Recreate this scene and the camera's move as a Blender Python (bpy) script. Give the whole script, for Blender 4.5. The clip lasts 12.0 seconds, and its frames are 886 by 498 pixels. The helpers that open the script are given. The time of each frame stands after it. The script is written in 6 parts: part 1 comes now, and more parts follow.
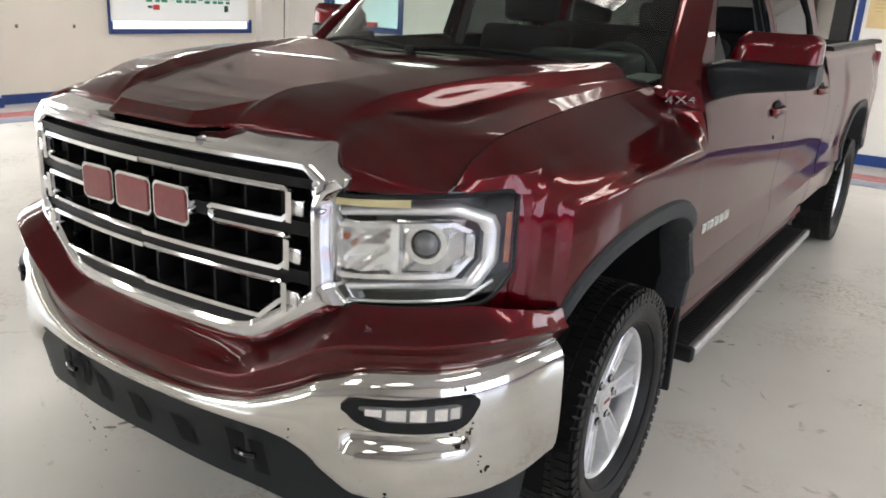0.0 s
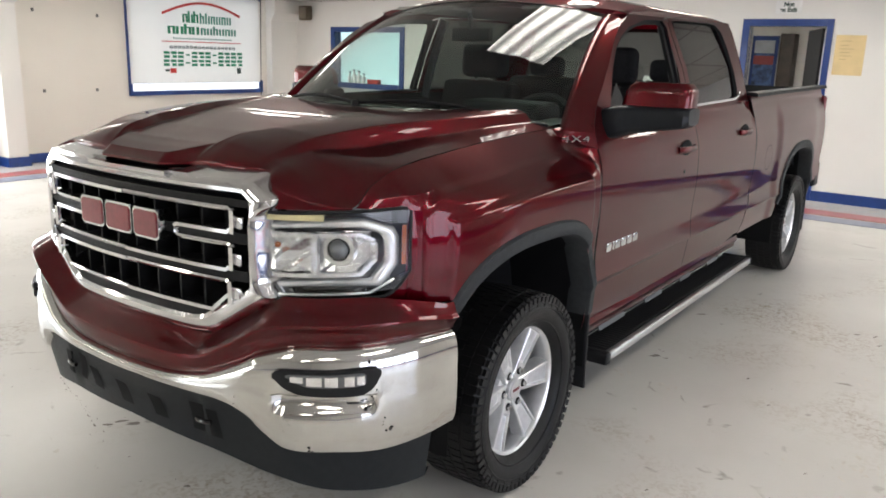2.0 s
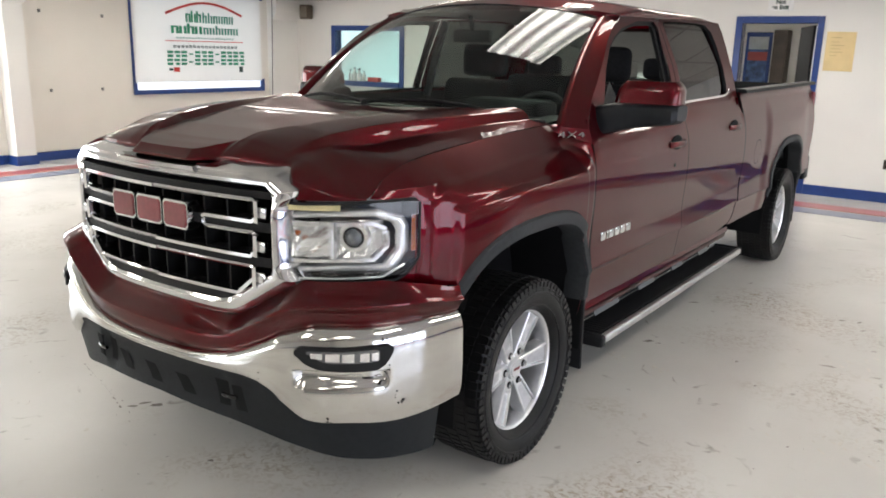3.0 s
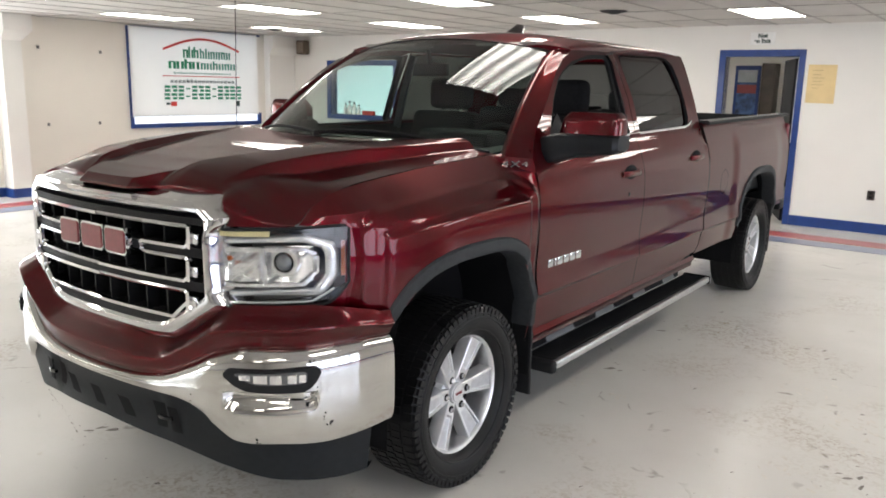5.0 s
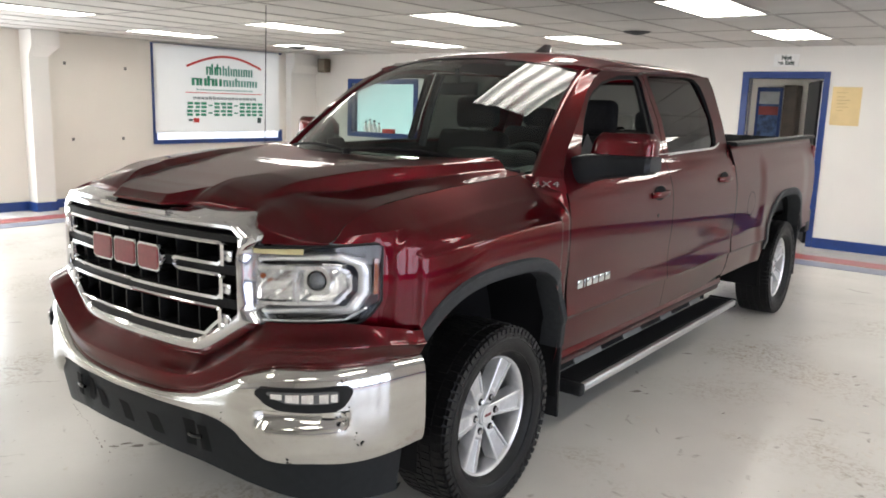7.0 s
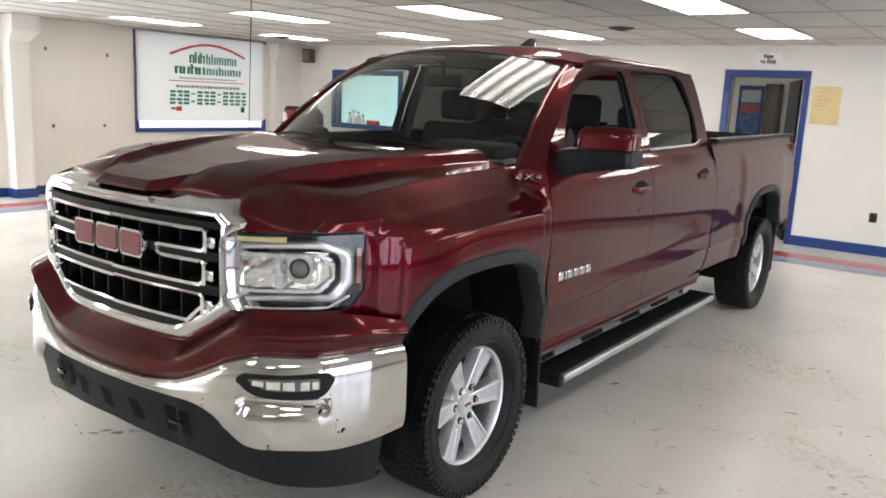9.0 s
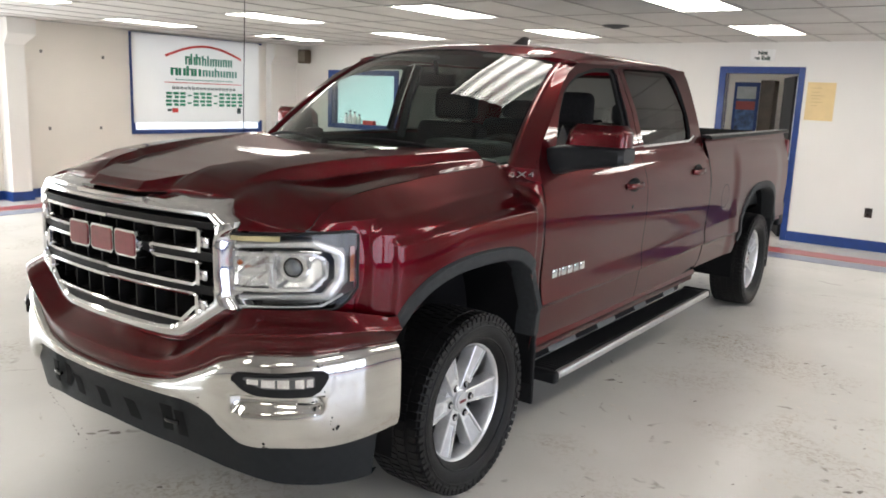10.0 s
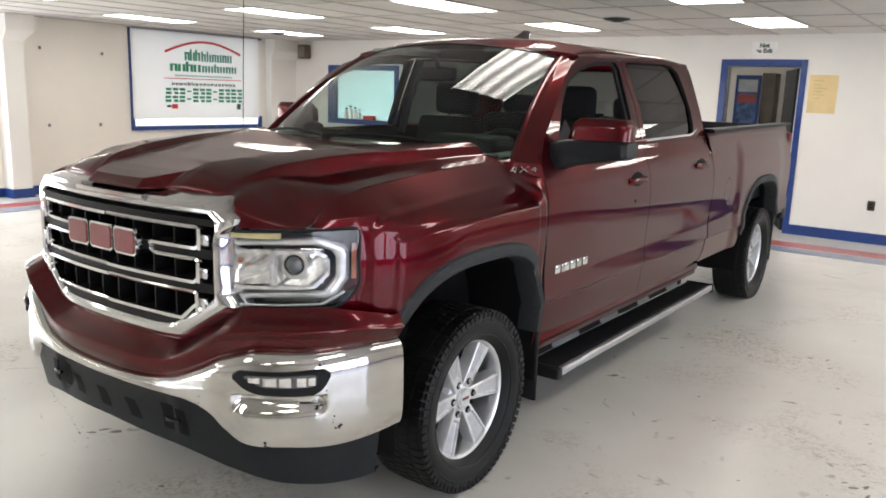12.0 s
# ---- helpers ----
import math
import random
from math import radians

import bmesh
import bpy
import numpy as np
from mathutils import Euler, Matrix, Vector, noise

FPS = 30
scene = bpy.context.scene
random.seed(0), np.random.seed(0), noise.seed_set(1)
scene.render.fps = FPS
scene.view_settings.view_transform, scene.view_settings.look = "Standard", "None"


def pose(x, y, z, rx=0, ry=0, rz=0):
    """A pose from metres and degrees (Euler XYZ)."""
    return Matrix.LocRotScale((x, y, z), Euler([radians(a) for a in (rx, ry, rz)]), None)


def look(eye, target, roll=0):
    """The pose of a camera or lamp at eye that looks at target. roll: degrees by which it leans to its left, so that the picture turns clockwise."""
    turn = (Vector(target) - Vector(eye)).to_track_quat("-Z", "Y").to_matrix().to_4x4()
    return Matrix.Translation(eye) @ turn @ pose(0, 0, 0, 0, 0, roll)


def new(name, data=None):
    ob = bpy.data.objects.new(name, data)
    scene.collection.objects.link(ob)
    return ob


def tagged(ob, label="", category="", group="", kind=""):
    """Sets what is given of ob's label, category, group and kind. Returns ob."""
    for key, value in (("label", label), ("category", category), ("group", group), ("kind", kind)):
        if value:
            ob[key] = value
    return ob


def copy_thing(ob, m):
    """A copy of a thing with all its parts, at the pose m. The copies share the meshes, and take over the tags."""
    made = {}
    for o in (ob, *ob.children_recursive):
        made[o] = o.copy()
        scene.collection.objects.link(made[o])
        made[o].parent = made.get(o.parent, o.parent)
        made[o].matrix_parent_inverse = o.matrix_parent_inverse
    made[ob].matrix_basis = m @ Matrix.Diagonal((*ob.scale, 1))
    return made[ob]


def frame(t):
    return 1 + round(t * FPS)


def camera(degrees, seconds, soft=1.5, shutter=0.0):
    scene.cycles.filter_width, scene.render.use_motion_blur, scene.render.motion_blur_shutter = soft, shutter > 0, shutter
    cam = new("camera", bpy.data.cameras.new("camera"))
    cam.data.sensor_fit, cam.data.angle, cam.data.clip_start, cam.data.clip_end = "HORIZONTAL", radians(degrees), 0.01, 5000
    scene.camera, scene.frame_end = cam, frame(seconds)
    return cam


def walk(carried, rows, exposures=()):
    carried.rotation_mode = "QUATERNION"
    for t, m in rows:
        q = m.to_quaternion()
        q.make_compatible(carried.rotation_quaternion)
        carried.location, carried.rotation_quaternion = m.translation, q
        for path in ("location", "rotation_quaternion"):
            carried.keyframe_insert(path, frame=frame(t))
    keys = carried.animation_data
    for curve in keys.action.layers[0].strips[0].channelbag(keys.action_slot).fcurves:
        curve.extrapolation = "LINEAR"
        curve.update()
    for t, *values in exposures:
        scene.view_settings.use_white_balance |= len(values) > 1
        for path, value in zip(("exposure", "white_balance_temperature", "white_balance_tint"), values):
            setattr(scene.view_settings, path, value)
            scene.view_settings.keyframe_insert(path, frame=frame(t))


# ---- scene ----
cam = camera(58.5, 12.0, 1.8)
PATH = [
    (0, (1.736, -2.226, 1.598), (0.684, -0.635, 0.995), 3.1),
    (0.5, (1.865, -2.419, 1.607), (0.819, -0.805, 1.058), 1.8),
    (1, (1.983, -2.544, 1.628), (1.035, -0.867, 1.09), 3.2),
    (1.5, (2.143, -2.548, 1.647), (1.164, -0.87, 1.174), 2.5),
    (2, (2.326, -2.486, 1.633), (1.203, -0.901, 1.155), 1.7),
    (2.5, (2.401, -2.57, 1.661), (1.237, -1.014, 1.189), 0.0),
    (3, (2.433, -2.679, 1.654), (1.314, -1.094, 1.168), 1.4),
    (5, (2.706, -2.583, 1.653), (1.556, -0.998, 1.247), 1.2),
    (5.5, (2.683, -2.602, 1.656), (1.565, -0.992, 1.259), 1.4),
    (6, (2.672, -2.628, 1.66), (1.54, -1.022, 1.289), 1.6),
    (6.5, (2.658, -2.605, 1.659), (1.504, -1.01, 1.309), 2.1),
    (7, (2.639, -2.605, 1.653), (1.454, -1.036, 1.291), 1.7),
    (9, (2.654, -2.624, 1.646), (1.506, -1.03, 1.269), 2.7),
    (9.5, (2.674, -2.621, 1.643), (1.523, -1.031, 1.262), 2.4),
    (10, (2.683, -2.628, 1.644), (1.538, -1.032, 1.266), 2.2),
    (10.5, (2.683, -2.629, 1.644), (1.556, -1.022, 1.257), 2.2),
    (11, (2.679, -2.626, 1.644), (1.551, -1.022, 1.252), 2.1),
    (11.5, (2.672, -2.622, 1.647), (1.535, -1.024, 1.256), 2.0),
    (12, (2.662, -2.608, 1.644), (1.517, -1.015, 1.253), 1.9),
]
walk(cam, [(t, look(eye, target, roll)) for t, eye, target, roll in PATH])

# ---- light ----
world = bpy.data.worlds.new("sky")
scene.world = world
world.use_nodes = True
wn = world.node_tree.nodes
sky = wn.new("ShaderNodeTexSky")
sky.sky_type, sky.sun_disc = "NISHITA", False
sky.sun_elevation, sky.sun_rotation = radians(40), radians(200)
world.node_tree.links.new(sky.outputs[0], wn["Background"].inputs[0])
wn["Background"].inputs[1].default_value = 0.12
scene.view_settings.exposure = 0.02

LEFT, BACK, RIGHT, FRONT, CEIL = -8.7, 8.085, 5.6, -10.5, 2.47


def window_lamp(name, eye, target, sx, sy, watts, colour):
    data = bpy.data.lights.new(name, "AREA")
    data.shape, data.size, data.size_y, data.energy, data.color = "RECTANGLE", sx, sy, watts, colour
    ob = new(name, data)
    ob.matrix_world = look(eye, target)
    return ob


DAY = (0.93, 0.97, 1.0)
window_lamp("daylight_left", (LEFT - 0.12, -0.6, 1.15), (0, -0.6, 1.0), 5.6, 2.1, 270, DAY)
window_lamp("daylight_front", (-5.1, FRONT - 0.1, 1.35), (-5.1, 0, 1.2), 3.0, 1.9, 85, DAY)
window_lamp("daylight_right", (RIGHT + 0.1, 5.2, 1.35), (0, 5.2, 1.2), 2.4, 1.5, 65, (0.86, 0.92, 1.0))
window_lamp("daylight_right", (RIGHT + 0.13, -1.25, 0.80), (0, -1.25, 0.80), 4.3, 1.48, 95, (0.80, 0.84, 1.0))


# ---- materials ----
def material(name, base, rough=0.5, metal=0.0, coat=0.0, scale=8.0, vary=0.12, bump=0.0, bump_scale=200.0, rough_vary=0.0, tint=None):
    m = bpy.data.materials.new(name)
    m.use_nodes = True
    nt, n = m.node_tree, m.node_tree.nodes
    b = n["Principled BSDF"]
    b.inputs["Roughness"].default_value, b.inputs["Metallic"].default_value = rough, metal
    b.inputs["Coat Weight"].default_value, b.inputs["Coat Roughness"].default_value = coat, 0.03
    co = n.new("ShaderNodeTexCoord")
    ns = n.new("ShaderNodeTexNoise")
    ns.inputs["Scale"].default_value, ns.inputs["Detail"].default_value = scale, 6
    nt.links.new(co.outputs["Object"], ns.inputs["Vector"])
    ramp = n.new("ShaderNodeValToRGB")
    lo = tint or tuple(c * (1 - vary) for c in base)
    hi = tuple(min(1, c * (1 + vary)) for c in base)
    ramp.color_ramp.elements[0].position, ramp.color_ramp.elements[1].position = 0.3, 0.7
    ramp.color_ramp.elements[0].color, ramp.color_ramp.elements[1].color = (*lo, 1), (*hi, 1)
    nt.links.new(ns.outputs["Fac"], ramp.inputs["Fac"])
    nt.links.new(ramp.outputs["Color"], b.inputs["Base Color"])
    if rough_vary:
        mr = n.new("ShaderNodeMapRange")
        mr.inputs["To Min"].default_value, mr.inputs["To Max"].default_value = max(0, rough - rough_vary), rough + rough_vary
        nt.links.new(ns.outputs["Fac"], mr.inputs["Value"])
        nt.links.new(mr.outputs["Result"], b.inputs["Roughness"])
    if bump:
        n2 = n.new("ShaderNodeTexNoise")
        n2.inputs["Scale"].default_value, n2.inputs["Detail"].default_value = bump_scale, 3
        nt.links.new(co.outputs["Object"], n2.inputs["Vector"])
        bp = n.new("ShaderNodeBump")
        bp.inputs["Strength"].default_value, bp.inputs["Distance"].default_value = bump, 0.002
        nt.links.new(n2.outputs["Fac"], bp.inputs["Height"])
        nt.links.new(bp.outputs["Normal"], b.inputs["Normal"])
    return m


def glass(name, tint, gloss=1.0):
    m = bpy.data.materials.new(name)
    m.use_nodes = True
    nt, n = m.node_tree, m.node_tree.nodes
    n.remove(n["Principled BSDF"])
    tr, gl, mix, fr = (n.new(k) for k in ("ShaderNodeBsdfTransparent", "ShaderNodeBsdfGlossy", "ShaderNodeMixShader", "ShaderNodeLayerWeight"))
    tr.inputs["Color"].default_value = (*tint, 1)
    gl.inputs["Roughness"].default_value = 0.015
    gl.inputs["Color"].default_value = (gloss, gloss, gloss, 1)
    fr.inputs["Blend"].default_value = 0.5
    power, ramp = n.new("ShaderNodeMath"), n.new("ShaderNodeMapRange")
    power.operation, power.inputs[1].default_value = "POWER", 5.0
    ramp.inputs["To Min"].default_value, ramp.inputs["To Max"].default_value = 0.05, 1.0
    nt.links.new(fr.outputs["Facing"], power.inputs[0])
    nt.links.new(power.outputs[0], ramp.inputs["Value"])
    nt.links.new(ramp.outputs["Result"], mix.inputs[0])
    nt.links.new(tr.outputs[0], mix.inputs[1])
    nt.links.new(gl.outputs[0], mix.inputs[2])
    nt.links.new(mix.outputs[0], n["Material Output"].inputs["Surface"])
    return m


def glow(name, colour, strength):
    m = bpy.data.materials.new(name)
    m.use_nodes = True
    b = m.node_tree.nodes["Principled BSDF"]
    b.inputs["Base Color"].default_value = (0.8, 0.8, 0.8, 1)
    b.inputs["Emission Color"].default_value, b.inputs["Emission Strength"].default_value = (*colour, 1), strength
    return m


PAINT = material("dark_red_paint", (0.094, 0.0011, 0.0052), 0.32, 0.8, 0.80, 900, 0.25)
PAINT.node_tree.nodes["Principled BSDF"].inputs["Specular IOR Level"].default_value = 0.2
PAINT.node_tree.nodes["Principled BSDF"].inputs["Coat Roughness"].default_value = 0.008
PAINT.node_tree.nodes["Principled BSDF"].inputs["Coat IOR"].default_value = 1.5
PAINT.node_tree.nodes["Principled BSDF"].inputs["Specular Tint"].default_value = (0.30, 0.02, 0.035, 1)
CHROME = material("chrome", (0.70, 0.70, 0.71), 0.07, 1.0, 0, 3, 0.04, rough_vary=0.03)
CHROME_WORN = material("worn_chrome", (0.64, 0.635, 0.615), 0.09, 1.0, 0, 5, 0.08, rough_vary=0.05)


def chip(m):
    """Small dark chips in a bright surface."""
    nt, n = m.node_tree, m.node_tree.nodes
    b = n["Principled BSDF"]
    old = b.inputs["Base Color"].links[0].from_socket
    co, ns, ramp, mix = n.new("ShaderNodeTexCoord"), n.new("ShaderNodeTexNoise"), n.new("ShaderNodeValToRGB"), n.new("ShaderNodeMixRGB")
    ns.inputs["Scale"].default_value, ns.inputs["Detail"].default_value, ns.inputs["Distortion"].default_value = 11.0, 7, 0.8
    ramp.color_ramp.elements[0].position, ramp.color_ramp.elements[1].position = 0.735, 0.75
    mix.inputs["Color2"].default_value = (0.03, 0.03, 0.03, 1)
    nt.links.new(co.outputs["Object"], ns.inputs["Vector"])
    nt.links.new(ns.outputs["Fac"], ramp.inputs["Fac"])
    nt.links.new(ramp.outputs["Color"], mix.inputs["Fac"])
    nt.links.new(old, mix.inputs["Color1"])
    nt.links.new(mix.outputs["Color"], b.inputs["Base Color"])


chip(CHROME_WORN)
ALLOY = material("alloy", (0.76, 0.77, 0.79), 0.28, 0.8, 0.3, 30, 0.08)
# darker copy of the alloy, with shade painted in for the spoke pockets
ALLOY_SHADED = material("alloy_pocket_shade", (0.60, 0.61, 0.64), 0.4, 0.7, 0, 30, 0.1)
LAMP_GREY = material("lamp_housing_grey", (0.13, 0.135, 0.14), 0.35, 0.4, 0, 30, 0.1)
BLACK = material("black_plastic", (0.012, 0.0125, 0.014), 0.55, 0, 0, 40, 0.2, 0.25, 600)
BLACK_GLOSS = material("gloss_black", (0.008, 0.008, 0.009), 0.12, 0, 0.6, 20, 0.1)
MIRROR_BLACK = material("mirror_plastic", (0.009, 0.011, 0.014), 0.45, 0, 0.1, 40, 0.1, 0.15, 600)
DAM = material("air_dam_plastic", (0.012, 0.0145, 0.0175), 0.5, 0, 0, 40, 0.15, 0.2, 500)
GREY_PLASTIC = material("grey_plastic", (0.032, 0.035, 0.038), 0.6, 0, 0, 50, 0.15, 0.3, 500)
RUBBER = material("tyre_rubber", (0.0055, 0.0055, 0.0062), 0.48, 0, 0, 25, 0.35, 0.3, 300, rough_vary=0.1)
# near-black of hidden parts and chips, also used to paint shade into recesses
DARK = material("dark_parts_and_shade", (0.006, 0.006, 0.007), 0.8)
CLOTH = material("seat_cloth", (0.016, 0.016, 0.018), 0.9, 0, 0, 60, 0.2, 0.3, 900)
RAIL = material("satin_rail", (0.50, 0.50, 0.50), 0.34, 0.75, 0, 30, 0.08)
PAD_GREY = material("bracket_grey", (0.10, 0.105, 0.11), 0.5, 0, 0, 30, 0.1)
TRIM_GREY = material("interior_grey", (0.16, 0.16, 0.155), 0.8, 0, 0, 30, 0.1)
HEADLINER = material("headliner", (0.34, 0.33, 0.31), 0.95, 0, 0, 60, 0.08)
AMBER = material("amber_lens", (0.30, 0.07, 0.012), 0.2, 0, 0.5, 30, 0.1)
REFLECTOR = material("lamp_reflector", (0.82, 0.82, 0.82), 0.16, 0.75, 0, 40, 0.1)
LIGHT_GUIDE = material("light_guide", (0.80, 0.81, 0.82), 0.2, 0.6, 0.5, 40, 0.05)
RUBBER.node_tree.nodes["Principled BSDF"].inputs["Specular IOR Level"].default_value = 0.32
for dull in (MIRROR_BLACK, DAM, BLACK, GREY_PLASTIC, DARK, CLOTH):
    dull.node_tree.nodes["Principled BSDF"].inputs["Specular IOR Level"].default_value = 0.22
LENS = glass("clear_lens", (0.95, 0.96, 0.96))
WINDSHIELD = glass("windscreen_glass", (0.62, 0.75, 0.69), 0.85)
WINDSHIELD.node_tree.nodes["Glossy BSDF"].inputs["Roughness"].default_value = 0.02
CLEAR = glass("window_glass", (0.85, 0.90, 0.89))
PRIVACY = glass("privacy_glass", (0.09, 0.095, 0.095))
EMBLEM_RED = material("emblem_red", (0.20, 0.018, 0.028), 0.3, 0.1, 0.8, 60, 0.1)
WALL = material("wall_paint", (0.80, 0.785, 0.755), 0.55, 0, 0, 1.3, 0.025, 0.15, 120)
WALL_SHADE = material("panelled_wall_paint", (0.78, 0.74, 0.68), 0.5, 0, 0, 1.1, 0.03, 0.15, 90)
CEILING = material("ceiling_tile", (0.60, 0.585, 0.555), 0.9, 0, 0, 2.5, 0.05, 0.8, 260)
GRID_METAL = material("ceiling_grid", (0.36, 0.345, 0.32), 0.5, 0, 0, 10, 0.05)
BLUE = material("blue_paint", (0.010, 0.043, 0.20), 0.4, 0, 0.2, 12, 0.12)
STRIPE_RED = material("floor_stripe_red", (0.38, 0.06, 0.058), 0.35, 0, 0.3, 9, 0.15)
STRIPE_BLUE = material("floor_stripe_blue", (0.16, 0.19, 0.29), 0.35, 0, 0.3, 9, 0.15)
def vinyl():
    m = material("banner_vinyl", (0.85, 0.84, 0.79), 0.45, 0, 0, 2, 0.02)
    nt, n = m.node_tree, m.node_tree.nodes
    tl, mix = n.new("ShaderNodeBsdfTranslucent"), n.new("ShaderNodeMixShader")
    tl.inputs["Color"].default_value, mix.inputs[0].default_value = (0.8, 0.8, 0.8, 1), 0.22
    nt.links.new(n["Principled BSDF"].outputs[0], mix.inputs[1])
    nt.links.new(tl.outputs[0], mix.inputs[2])
    nt.links.new(mix.outputs[0], n["Material Output"].inputs["Surface"])
    return m


VINYL = vinyl()
GREEN = material("print_green", (0.02, 0.24, 0.12), 0.5)
GREEN_LIGHT = material("print_teal", (0.07, 0.27, 0.19), 0.5)
PRINT_RED = material("print_red", (0.62, 0.05, 0.04), 0.5)
PRINT_DARK = material("print_dark", (0.03, 0.06, 0.05), 0.5)
PAPER = material("manila_paper", (0.72, 0.56, 0.30), 0.8, 0, 0, 6, 0.06)
SIGN_WHITE = material("sign_white", (0.85, 0.85, 0.84), 0.5)
SPEAKER_BROWN = material("speaker_brown", (0.10, 0.075, 0.05), 0.6)
WOOD_DARK = material("dark_wood", (0.06, 0.045, 0.035), 0.5, 0, 0, 6, 0.3)
OUTSIDE = glow("outside_daylight", (0.72, 0.90, 0.95), 1.1)


def lamp_material():
    """Fluorescent troffer lens: four tubes show as brighter bands along the length."""
    m = glow("troffer_lens", (1.0, 0.955, 0.88), 9.0)
    nt, n = m.node_tree, m.node_tree.nodes
    b = n["Principled BSDF"]
    co, sep, mul, sine, mr = n.new("ShaderNodeTexCoord"), n.new("ShaderNodeSeparateXYZ"), n.new("ShaderNodeMath"), n.new("ShaderNodeMath"), n.new("ShaderNodeMapRange")
    nt.links.new(co.outputs["Object"], sep.inputs[0])
    mul.operation, mul.inputs[1].default_value = "MULTIPLY", 2 * math.pi / 0.14
    sine.operation = "COSINE"
    nt.links.new(sep.outputs["X"], mul.inputs[0])
    nt.links.new(mul.outputs[0], sine.inputs[0])
    mr.inputs["From Min"].default_value, mr.inputs["From Max"].default_value = -1, 1
    mr.inputs["To Min"].default_value, mr.inputs["To Max"].default_value = 2.5, 17.0
    nt.links.new(sine.outputs[0], mr.inputs["Value"])
    nt.links.new(mr.outputs[0], b.inputs["Emission Strength"])
    return m


TROFFER = lamp_material()


def floor_material():
    m = material("epoxy_floor", (0.655, 0.64, 0.605), 0.24, 0, 0.0, 0.9, 0.07, 0.12, 35, rough_vary=0.06)
    nt, n = m.node_tree, m.node_tree.nodes
    b = n["Principled BSDF"]
    old = b.inputs["Base Color"].links[0].from_socket
    co = n.new("ShaderNodeTexCoord")
    # sparse dark scuffs
    a = n.new("ShaderNodeTexNoise")
    a.inputs["Scale"].default_value, a.inputs["Detail"].default_value, a.inputs["Distortion"].default_value = 5.5, 8, 1.2
    nt.links.new(co.outputs["Object"], a.inputs["Vector"])
    r = n.new("ShaderNodeValToRGB")
    r.color_ramp.elements[0].position, r.color_ramp.elements[1].position = 0.66, 0.80
    nt.links.new(a.outputs["Fac"], r.inputs["Fac"])
    mix = n.new("ShaderNodeMixRGB")
    mix.inputs["Color2"].default_value = (0.20, 0.18, 0.15, 1)
    nt.links.new(r.outputs["Color"], mix.inputs["Fac"])
    nt.links.new(old, mix.inputs["Color1"])
    nt.links.new(mix.outputs["Color"], b.inputs["Base Color"])
    return m


def add_smudges(m):
    """Broad warm smudges of trodden dirt, broken up by a finer grain."""
    nt, n = m.node_tree, m.node_tree.nodes
    b = n["Principled BSDF"]
    old = b.inputs["Base Color"].links[0].from_socket
    co, big, small = n.new("ShaderNodeTexCoord"), n.new("ShaderNodeTexNoise"), n.new("ShaderNodeTexNoise")
    big.inputs["Scale"].default_value, big.inputs["Detail"].default_value, big.inputs["Distortion"].default_value = 1.1, 5, 0.6
    small.inputs["Scale"].default_value, small.inputs["Detail"].default_value, small.inputs["Distortion"].default_value = 26.0, 6, 1.5
    r1, r2, mul, mix = n.new("ShaderNodeMapRange"), n.new("ShaderNodeMapRange"), n.new("ShaderNodeMath"), n.new("ShaderNodeMixRGB")
    r1.inputs["From Min"].default_value, r1.inputs["From Max"].default_value = 0.50, 0.72
    r2.inputs["From Min"].default_value, r2.inputs["From Max"].default_value = 0.46, 0.70
    mul.operation = "MULTIPLY"
    mix.inputs["Color2"].default_value = (0.36, 0.30, 0.22, 1)
    for tex, r in ((big, r1), (small, r2)):
        nt.links.new(co.outputs["Object"], tex.inputs["Vector"])
        nt.links.new(tex.outputs["Fac"], r.inputs["Value"])
    nt.links.new(r1.outputs["Result"], mul.inputs[0])
    nt.links.new(r2.outputs["Result"], mul.inputs[1])
    nt.links.new(mul.outputs[0], mix.inputs["Fac"])
    nt.links.new(old, mix.inputs["Color1"])
    nt.links.new(mix.outputs["Color"], b.inputs["Base Color"])


FLOOR = floor_material()
add_smudges(FLOOR)


# ---- building helpers ----
MIDDLE = Vector((0, 1.9, 1.1))


def link(name, bm, mat, parent=None, label="", smooth=35.0):
    bm.normal_update()
    lim = radians(smooth)
    if parent and sum((f.calc_center_median() - MIDDLE).dot(f.normal) * f.calc_area() for f in bm.faces) < 0:
        bmesh.ops.reverse_faces(bm, faces=bm.faces)
    bm.normal_update()
    for f in bm.faces:
        f.smooth = smooth > 0
    for e in bm.edges:
        e.smooth = len(e.link_faces) == 2 and e.calc_face_angle(0) < lim
    me = bpy.data.meshes.new(name)
    bm.to_mesh(me)
    bm.free()
    me.materials.append(mat)
    ob = new(name, me)
    if parent:
        ob.parent = parent
        ob.matrix_parent_inverse = parent.matrix_world.inverted()
    return tagged(ob, label)


part = link


def empty(name, loc):
    ob = new(name)
    ob.matrix_world = Matrix.Translation(loc)
    bpy.context.view_layer.update()
    return ob


def grid(points, thick=0.0, out=None):
    """A sheet from rows of points; thick gives it a back face shifted by out(point)."""
    bm = bmesh.new()
    vs = [[bm.verts.new(p) for p in row] for row in points]
    for a, b in zip(vs, vs[1:]):
        for i in range(len(a) - 1):
            try:
                bm.faces.new((a[i], a[i + 1], b[i + 1], b[i]))
            except ValueError:
                pass
    bmesh.ops.remove_doubles(bm, verts=bm.verts, dist=1e-5)
    if thick:
        bmesh.ops.recalc_face_normals(bm, faces=bm.faces)
        bmesh.ops.solidify(bm, geom=bm.faces[:], thickness=thick)
    return bm


